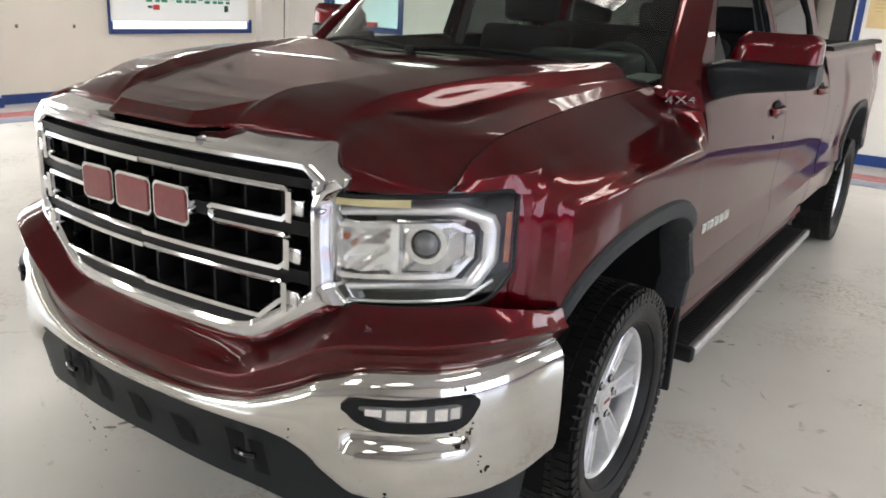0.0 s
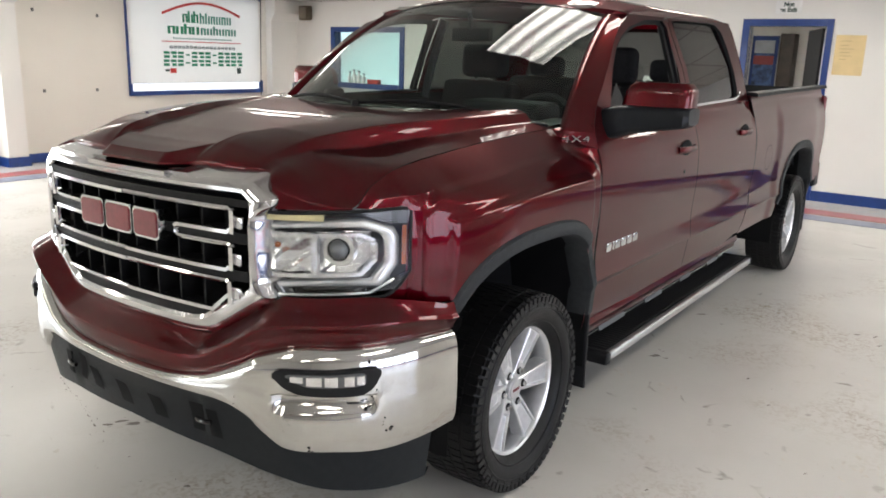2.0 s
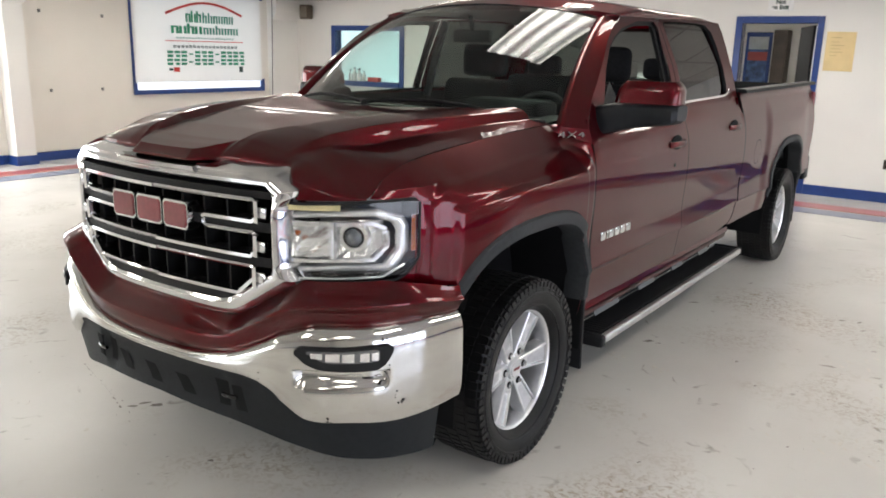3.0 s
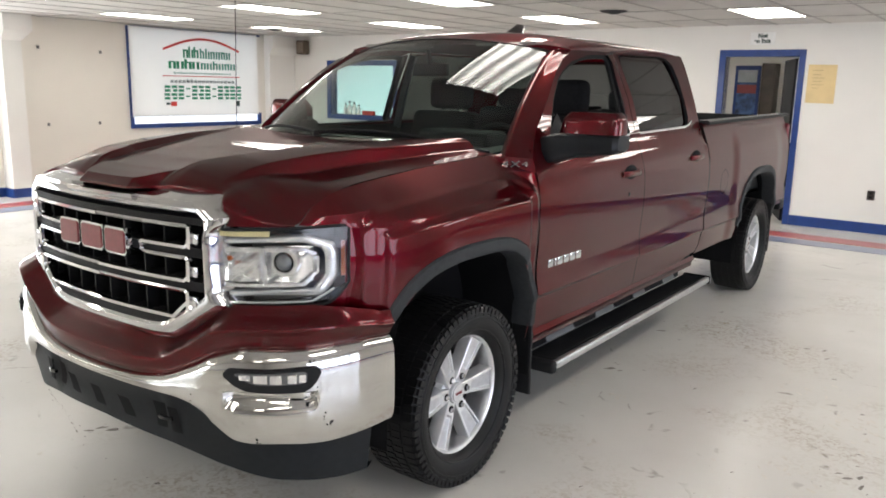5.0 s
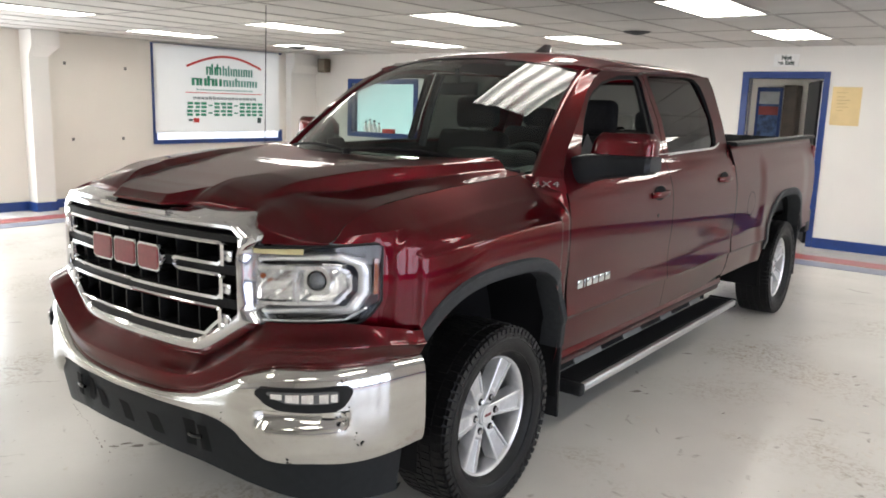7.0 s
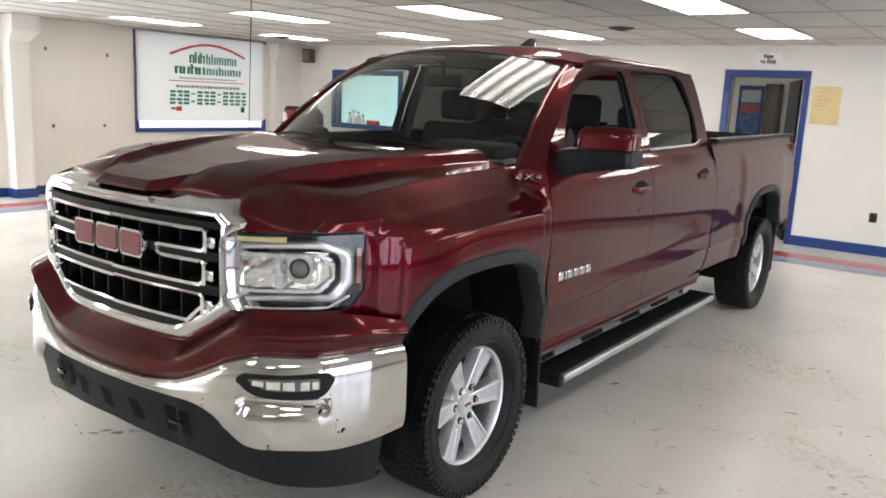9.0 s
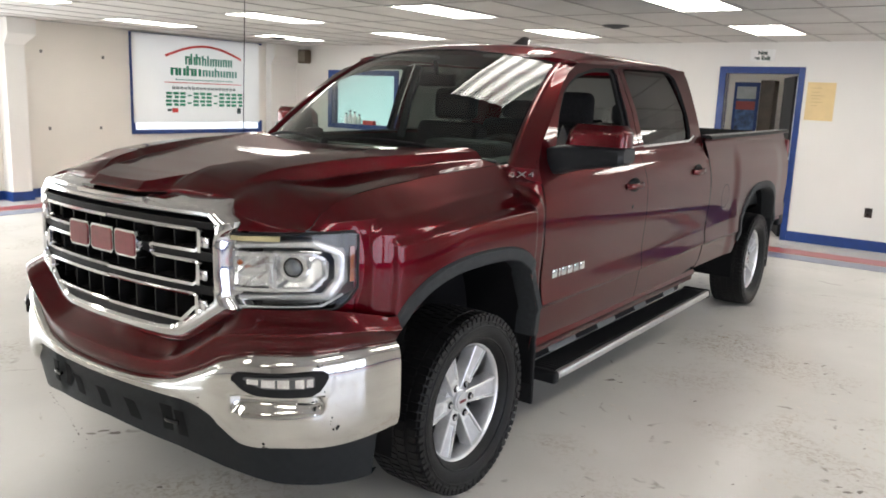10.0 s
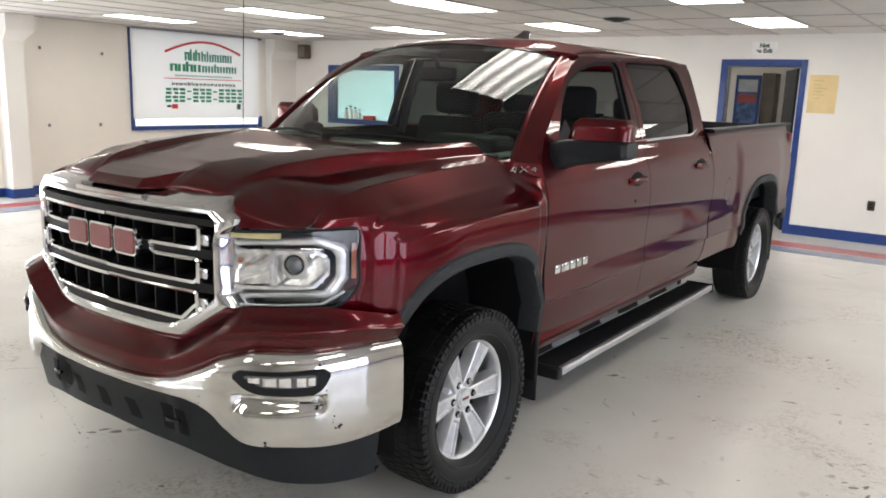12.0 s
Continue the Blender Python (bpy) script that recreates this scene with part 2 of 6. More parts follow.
def box(bm, x0, x1, y0, y1, z0, z1, m=None):
    mat = Matrix.Translation(((x0 + x1) / 2, (y0 + y1) / 2, (z0 + z1) / 2)) @ Matrix.Diagonal((abs(x1 - x0), abs(y1 - y0), abs(z1 - z0), 1))
    bmesh.ops.create_cube(bm, size=1, matrix=(m @ mat) if m else mat)
    return bm


def slab(x0, x1, y0, y1, z0, z1, bevel=0.0, seg=2):
    bm = box(bmesh.new(), x0, x1, y0, y1, z0, z1)
    if bevel:
        bmesh.ops.bevel(bm, geom=bm.edges[:], offset=bevel, segments=seg, affect="EDGES", profile=0.5)
    return bm


def tube(path, section, closed=False, bm=None):
    """Sweep a section (list of (a, b) offsets) along a path; a along the side, b along the up of each step."""
    bm = bm or bmesh.new()
    rings = []
    n = len(path)
    P = [Vector(p) for p in path]
    for i, p in enumerate(P):
        t = (P[(i + 1) % n] - P[i - 1]) if closed else (P[min(i + 1, n - 1)] - P[max(i - 1, 0)])
        t.normalize()
        up = Vector((0, 0, 1)) if abs(t.z) < 0.9 else Vector((0, -1, 0))
        s = t.cross(up).normalized()
        u = s.cross(t).normalized()
        rings.append([bm.verts.new(p + s * a + u * b) for a, b in section])
    k = len(section)
    pairs = list(zip(rings, rings[1:])) + ([(rings[-1], rings[0])] if closed else [])
    for a, b in pairs:
        for j in range(k):
            bm.faces.new((a[j], a[(j + 1) % k], b[(j + 1) % k], b[j]))
    if not closed:
        bm.faces.new(rings[0][::-1])
        bm.faces.new(rings[-1])
    return bm


def ring(r, n=10, ry=None):
    return [(r * math.cos(2 * math.pi * i / n), (ry or r) * math.sin(2 * math.pi * i / n)) for i in range(n)]


def lerp(a, b, t):
    return a + (b - a) * t


def curve(table, x):
    return float(np.interp(x, [p[0] for p in table], [p[1] for p in table]))


def sstep(a, b, x):
    t = min(1.0, max(0.0, (x - a) / (b - a)))
    return t * t * (3 - 2 * t)


def smooth_curve(table, x):
    """Piecewise curve with eased knots (Catmull-Rom through the table)."""
    xs = [p[0] for p in table]
    if x <= xs[0]:
        return table[0][1]
    if x >= xs[-1]:
        return table[-1][1]
    i = max(k for k in range(len(xs) - 1) if xs[k] <= x)
    t = (x - xs[i]) / (xs[i + 1] - xs[i])
    p0, p1, p2, p3 = table[max(i - 1, 0)][1], table[i][1], table[i + 1][1], table[min(i + 2, len(xs) - 1)][1]
    return 0.5 * (2 * p1 + (p2 - p0) * t + (2 * p0 - 5 * p1 + 4 * p2 - p3) * t * t + (3 * p1 - p0 - 3 * p2 + p3) * t ** 3)


def prism(outline, y0, y1, bm=None, at=lambda x, z, y: (x, y, z)):
    """Extrude an outline in (x, z) from y0 to y1."""
    bm = bm or bmesh.new()
    a = [bm.verts.new(at(x, z, y0)) for x, z in outline]
    b = [bm.verts.new(at(x, z, y1)) for x, z in outline]
    n = len(outline)
    bm.faces.new(a)
    bm.faces.new(b[::-1])
    for i in range(n):
        bm.faces.new((a[i], b[i], b[(i + 1) % n], a[(i + 1) % n]))
    bmesh.ops.recalc_face_normals(bm, faces=bm.faces)
    return bm


def structure(name, bm, mat, label, category="wall", smooth=0):
    return tagged(link(name, bm, mat, None, label, smooth), label, category, kind="structure")


# ---- room ----
def wall_boxes(along, spans, const0, const1):
    """Boxes of a wall with openings: spans of (a0, a1, z0, z1) along x or y."""
    bm = bmesh.new()
    for a0, a1, z0, z1 in spans:
        if along == "x":
            box(bm, a0, a1, const0, const1, z0, z1)
        else:
            box(bm, const0, const1, a0, a1, z0, z1)
    return bm


structure("floor", slab(LEFT - 0.2, RIGHT + 0.2, FRONT - 0.2, BACK + 3.4, -0.1, 0.0), FLOOR, "glossy pale grey epoxy showroom floor with scuffs", "floor")
DX0, DX1, DTOP = -0.56, 0.33, 2.085
WX0, WX1, WZ0, WZ1 = -7.62, -6.15, 1.10, 1.96
structure("wall_back", wall_boxes("x", [(LEFT - 0.2, WX0, 0, CEIL + 0.3), (WX0, WX1, 0, WZ0), (WX0, WX1, WZ1, CEIL + 0.3), (WX1, DX0, 0, CEIL + 0.3), (DX0, DX1, DTOP, CEIL + 0.3), (DX1, RIGHT + 0.2, 0, CEIL + 0.3)], BACK, BACK + 0.14), WALL, "off-white painted showroom wall with a doorway")
LW0, LW1, LZ0, LZ1 = -3.4, 2.2, 0.10, 2.2
structure("wall_left", wall_boxes("y", [(FRONT - 0.2, LW0, 0, CEIL + 0.3), (LW0, LW1, 0, LZ0), (LW0, LW1, LZ1, CEIL + 0.3), (LW1, BACK, 0, CEIL + 0.3)], LEFT - 0.16, LEFT), WALL_SHADE, "cream panelled wall behind a hanging banner")
rspans, rlast = [], FRONT - 0.2
rspans += [(rlast, -3.4, 0, CEIL + 0.3), (-3.4, 0.9, 0, 0.06), (-3.4, 0.9, 1.55, CEIL + 0.3)]
rlast = 0.9
rspans += [(rlast, 4.0, 0, CEIL + 0.3), (4.0, 6.4, 0, 0.6), (4.0, 6.4, 2.1, CEIL + 0.3)]
rlast = 6.4
rspans.append((rlast, BACK, 0, CEIL + 0.3))
structure("wall_right", wall_boxes("y", rspans, RIGHT, RIGHT + 0.16), WALL, "off-white painted wall with a glazed front and a window")
bm = bmesh.new()
for wy in (-2.68, -1.97, -1.25, -0.53, 0.18):
    box(bm, RIGHT + 0.04, RIGHT + 0.10, wy - 0.045, wy + 0.045, 0.06, 1.55)
structure("window_3", bm, WALL, "white mullions of a low glazed front", "window")
fw = [(-6.6, -3.6)]
spans, last = [], LEFT
for a, b in fw:
    spans += [(last, a, 0, CEIL + 0.3), (a, b, 0, 0.4), (a, b, 2.3, CEIL + 0.3)]
    last = b
spans.append((last, RIGHT, 0, CEIL + 0.3))
structure("wall_front", wall_boxes("x", spans, FRONT - 0.16, FRONT), WALL, "off-white wall with a wide showroom window")


def flared_column(name, y0, y1, x1, label):
    """A square column with a flared head and a blue base."""
    prof = [(0.0, x1, y0, y1), (2.12, x1, y0, y1), (2.26, x1 + 0.10, y0 - 0.0, y1 + 0.12), (CEIL, x1 + 0.10, y0 - 0.0, y1 + 0.12)]
    bm = bmesh.new()
    rings = []
    for z, xx, a, b in prof:
        rings.append([bm.verts.new(p) for p in ((LEFT, a, z), (xx, a, z), (xx, b, z), (LEFT, b, z))])
    for r0, r1 in zip(rings, rings[1:]):
        for i in range(4):
            bm.faces.new((r0[i], r0[(i + 1) % 4], r1[(i + 1) % 4], r1[i]))
    return structure(name, bm, WALL, label, "column")


flared_column("column_1", 2.70, 2.965, LEFT + 0.24, "white wall column with a flared head")
flared_column("column_2", 7.46, BACK - 0.002, LEFT + 0.14, "white corner column with a flared head")

# ceiling: tiles sunk between the bars of the grid, one mesh
CELLX, CELLY, GX, GY = 0.6125, 1.25, 0.02, 3.355
lamp_cells = {(i, j) for i in (4, 0, -4, -8, -12) for j in (-6, 0, 2)} | {(4, -8), (-4, -8), (-12, -8), (4, -2), (0, -2), (-10, -2), (4, -4), (-8, -4), (-12, -4)}
bm = bmesh.new()
for i in range(-15, 10):
    for j in range(-12, 4):
        if (i, j) in lamp_cells:
            continue
        x0, y0 = GX + i * CELLX, GY + j * CELLY
        a0, a1, b0, b1 = max(x0 + 0.012, LEFT), min(x0 + CELLX - 0.012, RIGHT), max(y0 + 0.012, FRONT), min(y0 + CELLY - 0.012, BACK)
        if a1 > a0 and b1 > b0:
            box(bm, a0, a1, b0, b1, CEIL + 0.006, CEIL + 0.03)
structure("ceiling", bm, CEILING, "suspended ceiling of mineral fibre tiles", "ceiling")
bm = bmesh.new()
for i in range(-15, 11):
    x = GX + i * CELLX
    if LEFT < x < RIGHT:
        box(bm, x - 0.012, x + 0.012, FRONT, BACK, CEIL, CEIL + 0.02)
for j in range(-12, 5):
    y = GY + j * CELLY
    if FRONT < y < BACK:
        box(bm, LEFT, RIGHT, y - 0.012, y + 0.012, CEIL + 0.001, CEIL + 0.02)
structure("ceiling_grid", bm, GRID_METAL, "cream metal bars of the suspended ceiling", "ceiling grid")
structure("ceiling_slab", slab(LEFT - 0.3, RIGHT + 0.3, FRONT - 0.3, BACK + 3.5, CEIL + 0.3, CEIL + 0.4), WALL, "plain slab above the ceiling", "ceiling")


def troffer():
    base = empty("ceiling_light", (0, 0, CEIL))
    tagged(base, "recessed fluorescent ceiling light with a bright diffuser", "ceiling light", "ceiling lights")
    w, l = CELLX - 0.024, CELLY - 0.024
    bm = bmesh.new()
    for x0, x1, y0, y1 in ((-w / 2, -w / 2 + 0.03, -l / 2, l / 2), (w / 2 - 0.03, w / 2, -l / 2, l / 2), (-w / 2 + 0.03, w / 2 - 0.03, -l / 2, -l / 2 + 0.03), (-w / 2 + 0.03, w / 2 - 0.03, l / 2 - 0.03, l / 2)):
        box(bm, x0, x1, y0, y1, CEIL - 0.004, CEIL + 0.05)
    part("frame", bm, GRID_METAL, base, smooth=0)
    part("diffuser", slab(-w / 2 + 0.03, w / 2 - 0.03, -l / 2 + 0.03, l / 2 - 0.03, CEIL + 0.002, CEIL + 0.02), TROFFER, base, smooth=0)
    return base


first = None
for i, j in sorted(lamp_cells):
    cx, cy = GX + (i + 0.5) * CELLX, GY + (j + 0.5) * CELLY
    if not (LEFT + 0.4 < cx < RIGHT - 0.4 and FRONT + 0.7 < cy < BACK - 0.7):
        continue
    if first is None:
        first = troffer()
        first.location = (cx, cy, CEIL)
    else:
        copy_thing(first, Matrix.Translation((cx, cy, CEIL)))


def ceiling_vent(x, y):
    v = empty("ceiling_vent", (x, y, CEIL))
    tagged(v, "round dark ceiling air diffuser", "air vent", "ceiling vents")
    for k, (r, z) in enumerate(((0.15, -0.008), (0.11, -0.018), (0.07, -0.028))):
        bm = bmesh.new()
        bmesh.ops.create_cone(bm, segments=28, radius1=r - 0.03, radius2=r, depth=0.014, cap_ends=True, matrix=Matrix.Translation((x, y, CEIL + z)))
        part("vent_ring", bm, GREY_PLASTIC, v)


ceiling_vent(-1.05, 5.62)
ceiling_vent(-7.1, 6.3)

# blue skirting and floor border
bm = bmesh.new()
box(bm, LEFT + 0.14, DX0 - 0.10, BACK - 0.018, BACK, 0.0, 0.125)
box(bm, DX1 + 0.075, RIGHT, BACK - 0.018, BACK, 0.0, 0.125)
box(bm, LEFT, LEFT + 0.018, 2.985, 7.45, 0.0, 0.125)
box(bm, LEFT, LEFT + 0.018, 2.2, 2.682, 0.0, 0.125)
box(bm, LEFT + 0.24, LEFT + 0.258, 2.682, 2.983, 0.0, 0.125)
box(bm, LEFT, LEFT + 0.24, 2.682, 2.70, 0.0, 0.125)
box(bm, LEFT, LEFT + 0.24, 2.965, 2.983, 0.0, 0.125)
box(bm, RIGHT - 0.018, RIGHT, FRONT, BACK - 0.018, 0.0, 0.125)
box(bm, LEFT + 0.02, RIGHT - 0.02, FRONT, FRONT + 0.018, 0.0, 0.125)
structure("baseboard", bm, BLUE, "blue painted skirting board", "baseboard")


def border(name, inset, wide, mat, label):
    bm = bmesh.new()
    a, b, c, d = LEFT + inset, RIGHT - inset, FRONT + inset, BACK - inset
    z0, z1 = 0.0005, 0.004
    box(bm, a, b, d - wide, d, z0, z1)
    box(bm, a, b, c, c + wide, z0, z1)
    box(bm, a, a + wide, c + wide, d - wide, z0, z1)
    box(bm, b - wide, b, c + wide, d - wide, z0, z1)
    return structure(name, bm, mat, label, "floor stripe")


border("floor_stripe_red", 0.66, 0.33, STRIPE_RED, "red painted stripe along the floor edge")
border("floor_stripe_blue", 1.06, 0.30, STRIPE_BLUE, "grey-blue painted stripe along the floor edge")


# doorway, room beyond it
def door_frame():
    f = empty("door_1", (0, BACK, 0))
    tagged(f, "blue painted door frame round an open doorway", "door frame", kind="structure")
    t = 0.085
    part("jamb", slab(DX0 - t, DX0, BACK - 0.022, BACK + 0.15, 0, DTOP + t, 0.004), BLUE, f, smooth=0)
    part("jamb", slab(DX1, DX1 + t * 0.85, BACK - 0.022, BACK + 0.15, 0, DTOP + t, 0.004), BLUE, f, smooth=0)
    part("head", slab(DX0, DX1, BACK - 0.022, BACK + 0.15, DTOP, DTOP + t, 0.004), BLUE, f, smooth=0)


door_frame()
HB = BACK + 3.2
structure("wall_hall", wall_boxes("x", [(-2.6, 2.6, 0, CEIL + 0.3)], HB, HB + 0.1), WALL, "white wall of the hallway beyond the doorway")
structure("wall_hall_left", wall_boxes("y", [(BACK + 0.14, HB, 0, CEIL + 0.3)], -2.6, -2.5), WALL, "white side wall of the hallway")
structure("wall_hall_right", wall_boxes("y", [(BACK + 0.14, HB, 0, CEIL + 0.3)], 0.62, 0.72), WALL, "white side wall of the hallway")
structure("ceiling_hall", slab(-2.6, 0.72, BACK + 0.14, HB, CEIL + 0.05, CEIL + 0.1), CEILING, "plain hallway ceiling", "ceiling")

# window in the back wall
def window_back():
    w = empty("window_1", ((WX0 + WX1) / 2, BACK, WZ0))
    tagged(w, "blue framed window with pale daylight outside", "window", kind="structure")
    t = 0.085
    part("window_frame", slab(WX0 - t, WX0, BACK - 0.03, BACK + 0.15, WZ0 - t, WZ1 + t, 0.004), BLUE, w, smooth=0)
    part("window_frame", slab(WX1, WX1 + t, BACK - 0.03, BACK + 0.15, WZ0 - t, WZ1 + t, 0.004), BLUE, w, smooth=0)
    part("window_frame", slab(WX0, WX1, BACK - 0.03, BACK + 0.15, WZ1, WZ1 + t, 0.004), BLUE, w, smooth=0)
    part("window_sill", slab(WX0, WX1, BACK - 0.05, BACK + 0.15, WZ0 - t, WZ0, 0.004), BLUE, w, smooth=0)
    g = part("pane", slab(WX0, WX1, BACK + 0.09, BACK + 0.096, WZ0, WZ1), CLEAR, w, smooth=0)
    g.visible_shadow = False


window_back()
def bottle(x, tall, r, mat, label):
    """A small round bottle with a shoulder and a cap, on the sill."""
    rows = []
    for z, k in ((0.0, 0.9), (0.004, 1.0), (tall * 0.62, 1.0), (tall * 0.76, 0.55), (tall * 0.80, 0.42), (tall, 0.42)):
        rows.append([(x + r * k * math.cos(a), BACK + 0.03 + r * k * math.sin(a), WZ0 + z) for a in np.linspace(0, 2 * math.pi, 17)])
    b = link("bottle", grid(rows), mat)
    tagged(b, label, "bottle", "bottles on the window sill")
    cap_ = bmesh.new()
    bmesh.ops.create_cone(cap_, segments=14, radius1=r * 0.5, radius2=r * 0.46, depth=0.03, cap_ends=True, matrix=Matrix.Translation((x, BACK + 0.03, WZ0 + tall + 0.013)))
    part("cap", cap_, GREY_PLASTIC, b)


for x, tall, r in ((-7.30, 0.17, 0.035), (-7.20, 0.21, 0.040), (-7.09, 0.19, 0.045), (-6.98, 0.15, 0.035)):
    bottle(x, tall, r, SIGN_WHITE, "small white plastic bottle on the window sill")
tray = link("red_box", slab(-6.86, -6.62, BACK - 0.02, BACK + 0.07, WZ0, WZ0 + 0.075, 0.006), PRINT_RED)
tagged(tray, "small red cardboard box on the window sill", "box")
structure("backdrop", slab(-13.0, -4.2, BACK + 2.4, BACK + 2.42, 0.0, 3.0), OUTSIDE, "pale hazy daylight outside the window", "backdrop")


# ---- pickup truck ----
WHEELS_Y, HUB_Z = (0.0, 4.274), 0.376
ARCH = ((0.0, 0.50, 0.985), (4.20, 0.52, 1.00))
truck = empty("pickup_truck", (0, 1.9, 0))
tagged(truck, "dark red crew cab pickup truck with chrome grille and bumper", "pickup truck")



def sub_empty(name, loc, parent):
    ob = new(name)
    ob.parent = parent
    ob.matrix_parent_inverse = parent.matrix_world.inverted()
    ob.location = loc
    bpy.context.view_layer.update()
    return ob


SIDE = [(0.30, 0.90), (0.50, 0.945), (0.62, 0.966), (0.690, 0.974), (0.700, 0.987), (0.80, 0.977), (0.90, 0.981), (1.00, 0.988), (1.10, 0.988), (1.18, 0.983), (1.24, 0.971), (1.30, 0.950), (1.36, 0.924), (1.40, 0.905), (1.60, 0.848), (1.80, 0.770), (1.90, 0.715)]


def side_x(y, z):
    x = smooth_curve(SIDE, z) if z > 0.80 or z < 0.62 else curve(SIDE, z)
    if y < -0.15:
        x -= 0.108 * min((-0.15 - y) / 0.47, 1.3) ** 2
    if y < 1.1:
        # boxed flare over the front wheel: a ledge with rounded corners
        b = smooth_curve(LEDGE, y) - z
        d = b
        for a, r in ((y + 0.578, 0.09), (0.512 - y, 0.12)):
            d = min(d, r - math.hypot(r - a, r - b) if a < r and b < r else min(a, b))
        x += 0.013 * sstep(-0.015, 0.018, d) + 0.016 * sstep(0.070, 0.105, d) - 0.006 * sstep(1.1, 0.5, y)
        x -= 0.080 * sstep(1.15, 1.29, z) * sstep(0.56, 0.38, y) * sstep(-0.62, -0.40, y)
    elif y > 2.86:
        # boxed flare with a rounded corner
        a, b, r = y - 3.46, 1.338 - z, 0.13
        d = r - math.hypot(r - a, r - b) if a < r and b < r else min(a, b)
        x += 0.015 * sstep(-0.05, 0.10, d) * sstep(4.90, 4.62, y)
    if y > 2.86 and z > 1.2:
        x += 0.018 * sstep(1.2, 1.42, z)
    return x


def arch_top(y, cy, hw, top, grow=0.0):
    dy = abs(y - cy) / (hw + grow)
    if dy >= 1:
        return HUB_Z
    return HUB_Z + (top + grow - HUB_Z) * (1 - dy ** 3.2) ** (1 / 3.2)


def side_panel(name, y_of, bottom, top, s, mat=PAINT, label="", nu=40, ns=26, parent=None, sink=0.0):
    """A skin on the body side. y_of(u, z) gives the lengthwise place, bottom(y) and top(y) its limits in height."""
    rows = []
    for i in range(nu + 1):
        u = i / nu
        yb = y_of(u, 0.9)
        row = []
        for k in range(ns + 1):
            z = lerp(bottom(yb), top(yb), k / ns)
            y = y_of(u, z)
            row.append((s * (side_x(y, z) - sink), y, z))
        rows.append(row)
    return part(name, grid(rows), mat, parent or truck, label)


def spread(a, b):
    return lambda u, z: lerp(a(z), b(z), u)


def cab_front_gap(z):
    return 0.535 + 0.05 * (1.0 - z) * (z < 1.0)


def cab_mid_gap(z):
    return 1.735


def cab_rear_gap(z):
    return 2.83 + 0.05 * math.sin((z - 0.5) * 3.0) - 0.10 * sstep(0.62, 0.48, z)


def belt(y):
    return lerp(1.375, 1.415, (y - 0.5) / 2.2)


GAP = 0.004
HOOD_SIDE = [(-0.98, 0.800), (-0.80, 0.786), (-0.70, 0.783), (-0.60, 0.786), (-0.45, 0.789), (-0.20, 0.788), (0.0, 0.787), (0.25, 0.786), (0.53, 0.787)]
HOOD_EDGE_Z = [(-0.98, 1.172), (-0.80, 1.178), (-0.754, 1.193), (-0.70, 1.240), (-0.60, 1.280), (-0.45, 1.302), (-0.20, 1.322), (0.0, 1.335), (0.25, 1.345), (0.53, 1.352)]
LEDGE = [(-0.6, 1.205), (-0.45, 1.222), (-0.3, 1.239), (-0.1, 1.255), (0.1, 1.264), (0.3, 1.269), (0.5, 1.271)]

def hood_side(y):
    return smooth_curve(HOOD_SIDE, y)


def hood_edge_z(y):
    return smooth_curve(HOOD_EDGE_Z, y)


def upper(y0, z0):
    """Fender profile from height z0 over the shoulder to the hood gap."""
    ze, xe = hood_edge_z(y0), hood_side(y0) + 0.004
    zs = min(smooth_curve(LEDGE, y0) + 0.008, ze - 0.012)
    out = [(side_x(y0, lerp(z0, zs, k / 22)), lerp(z0, zs, k / 22)) for k in range(22)]
    xs = side_x(y0, zs)
    cx, cz = lerp(xe, xs, 0.50), lerp(ze, zs, 0.485)
    for k in range(13):
        t = k / 12
        a, b, c = (1 - t) ** 2, 2 * t * (1 - t), t * t
        out.append((a * xs + b * cx + c * xe, a * zs + b * cz + c * ze))
    out.append((xe - 0.002, ze - 0.03))
    return out


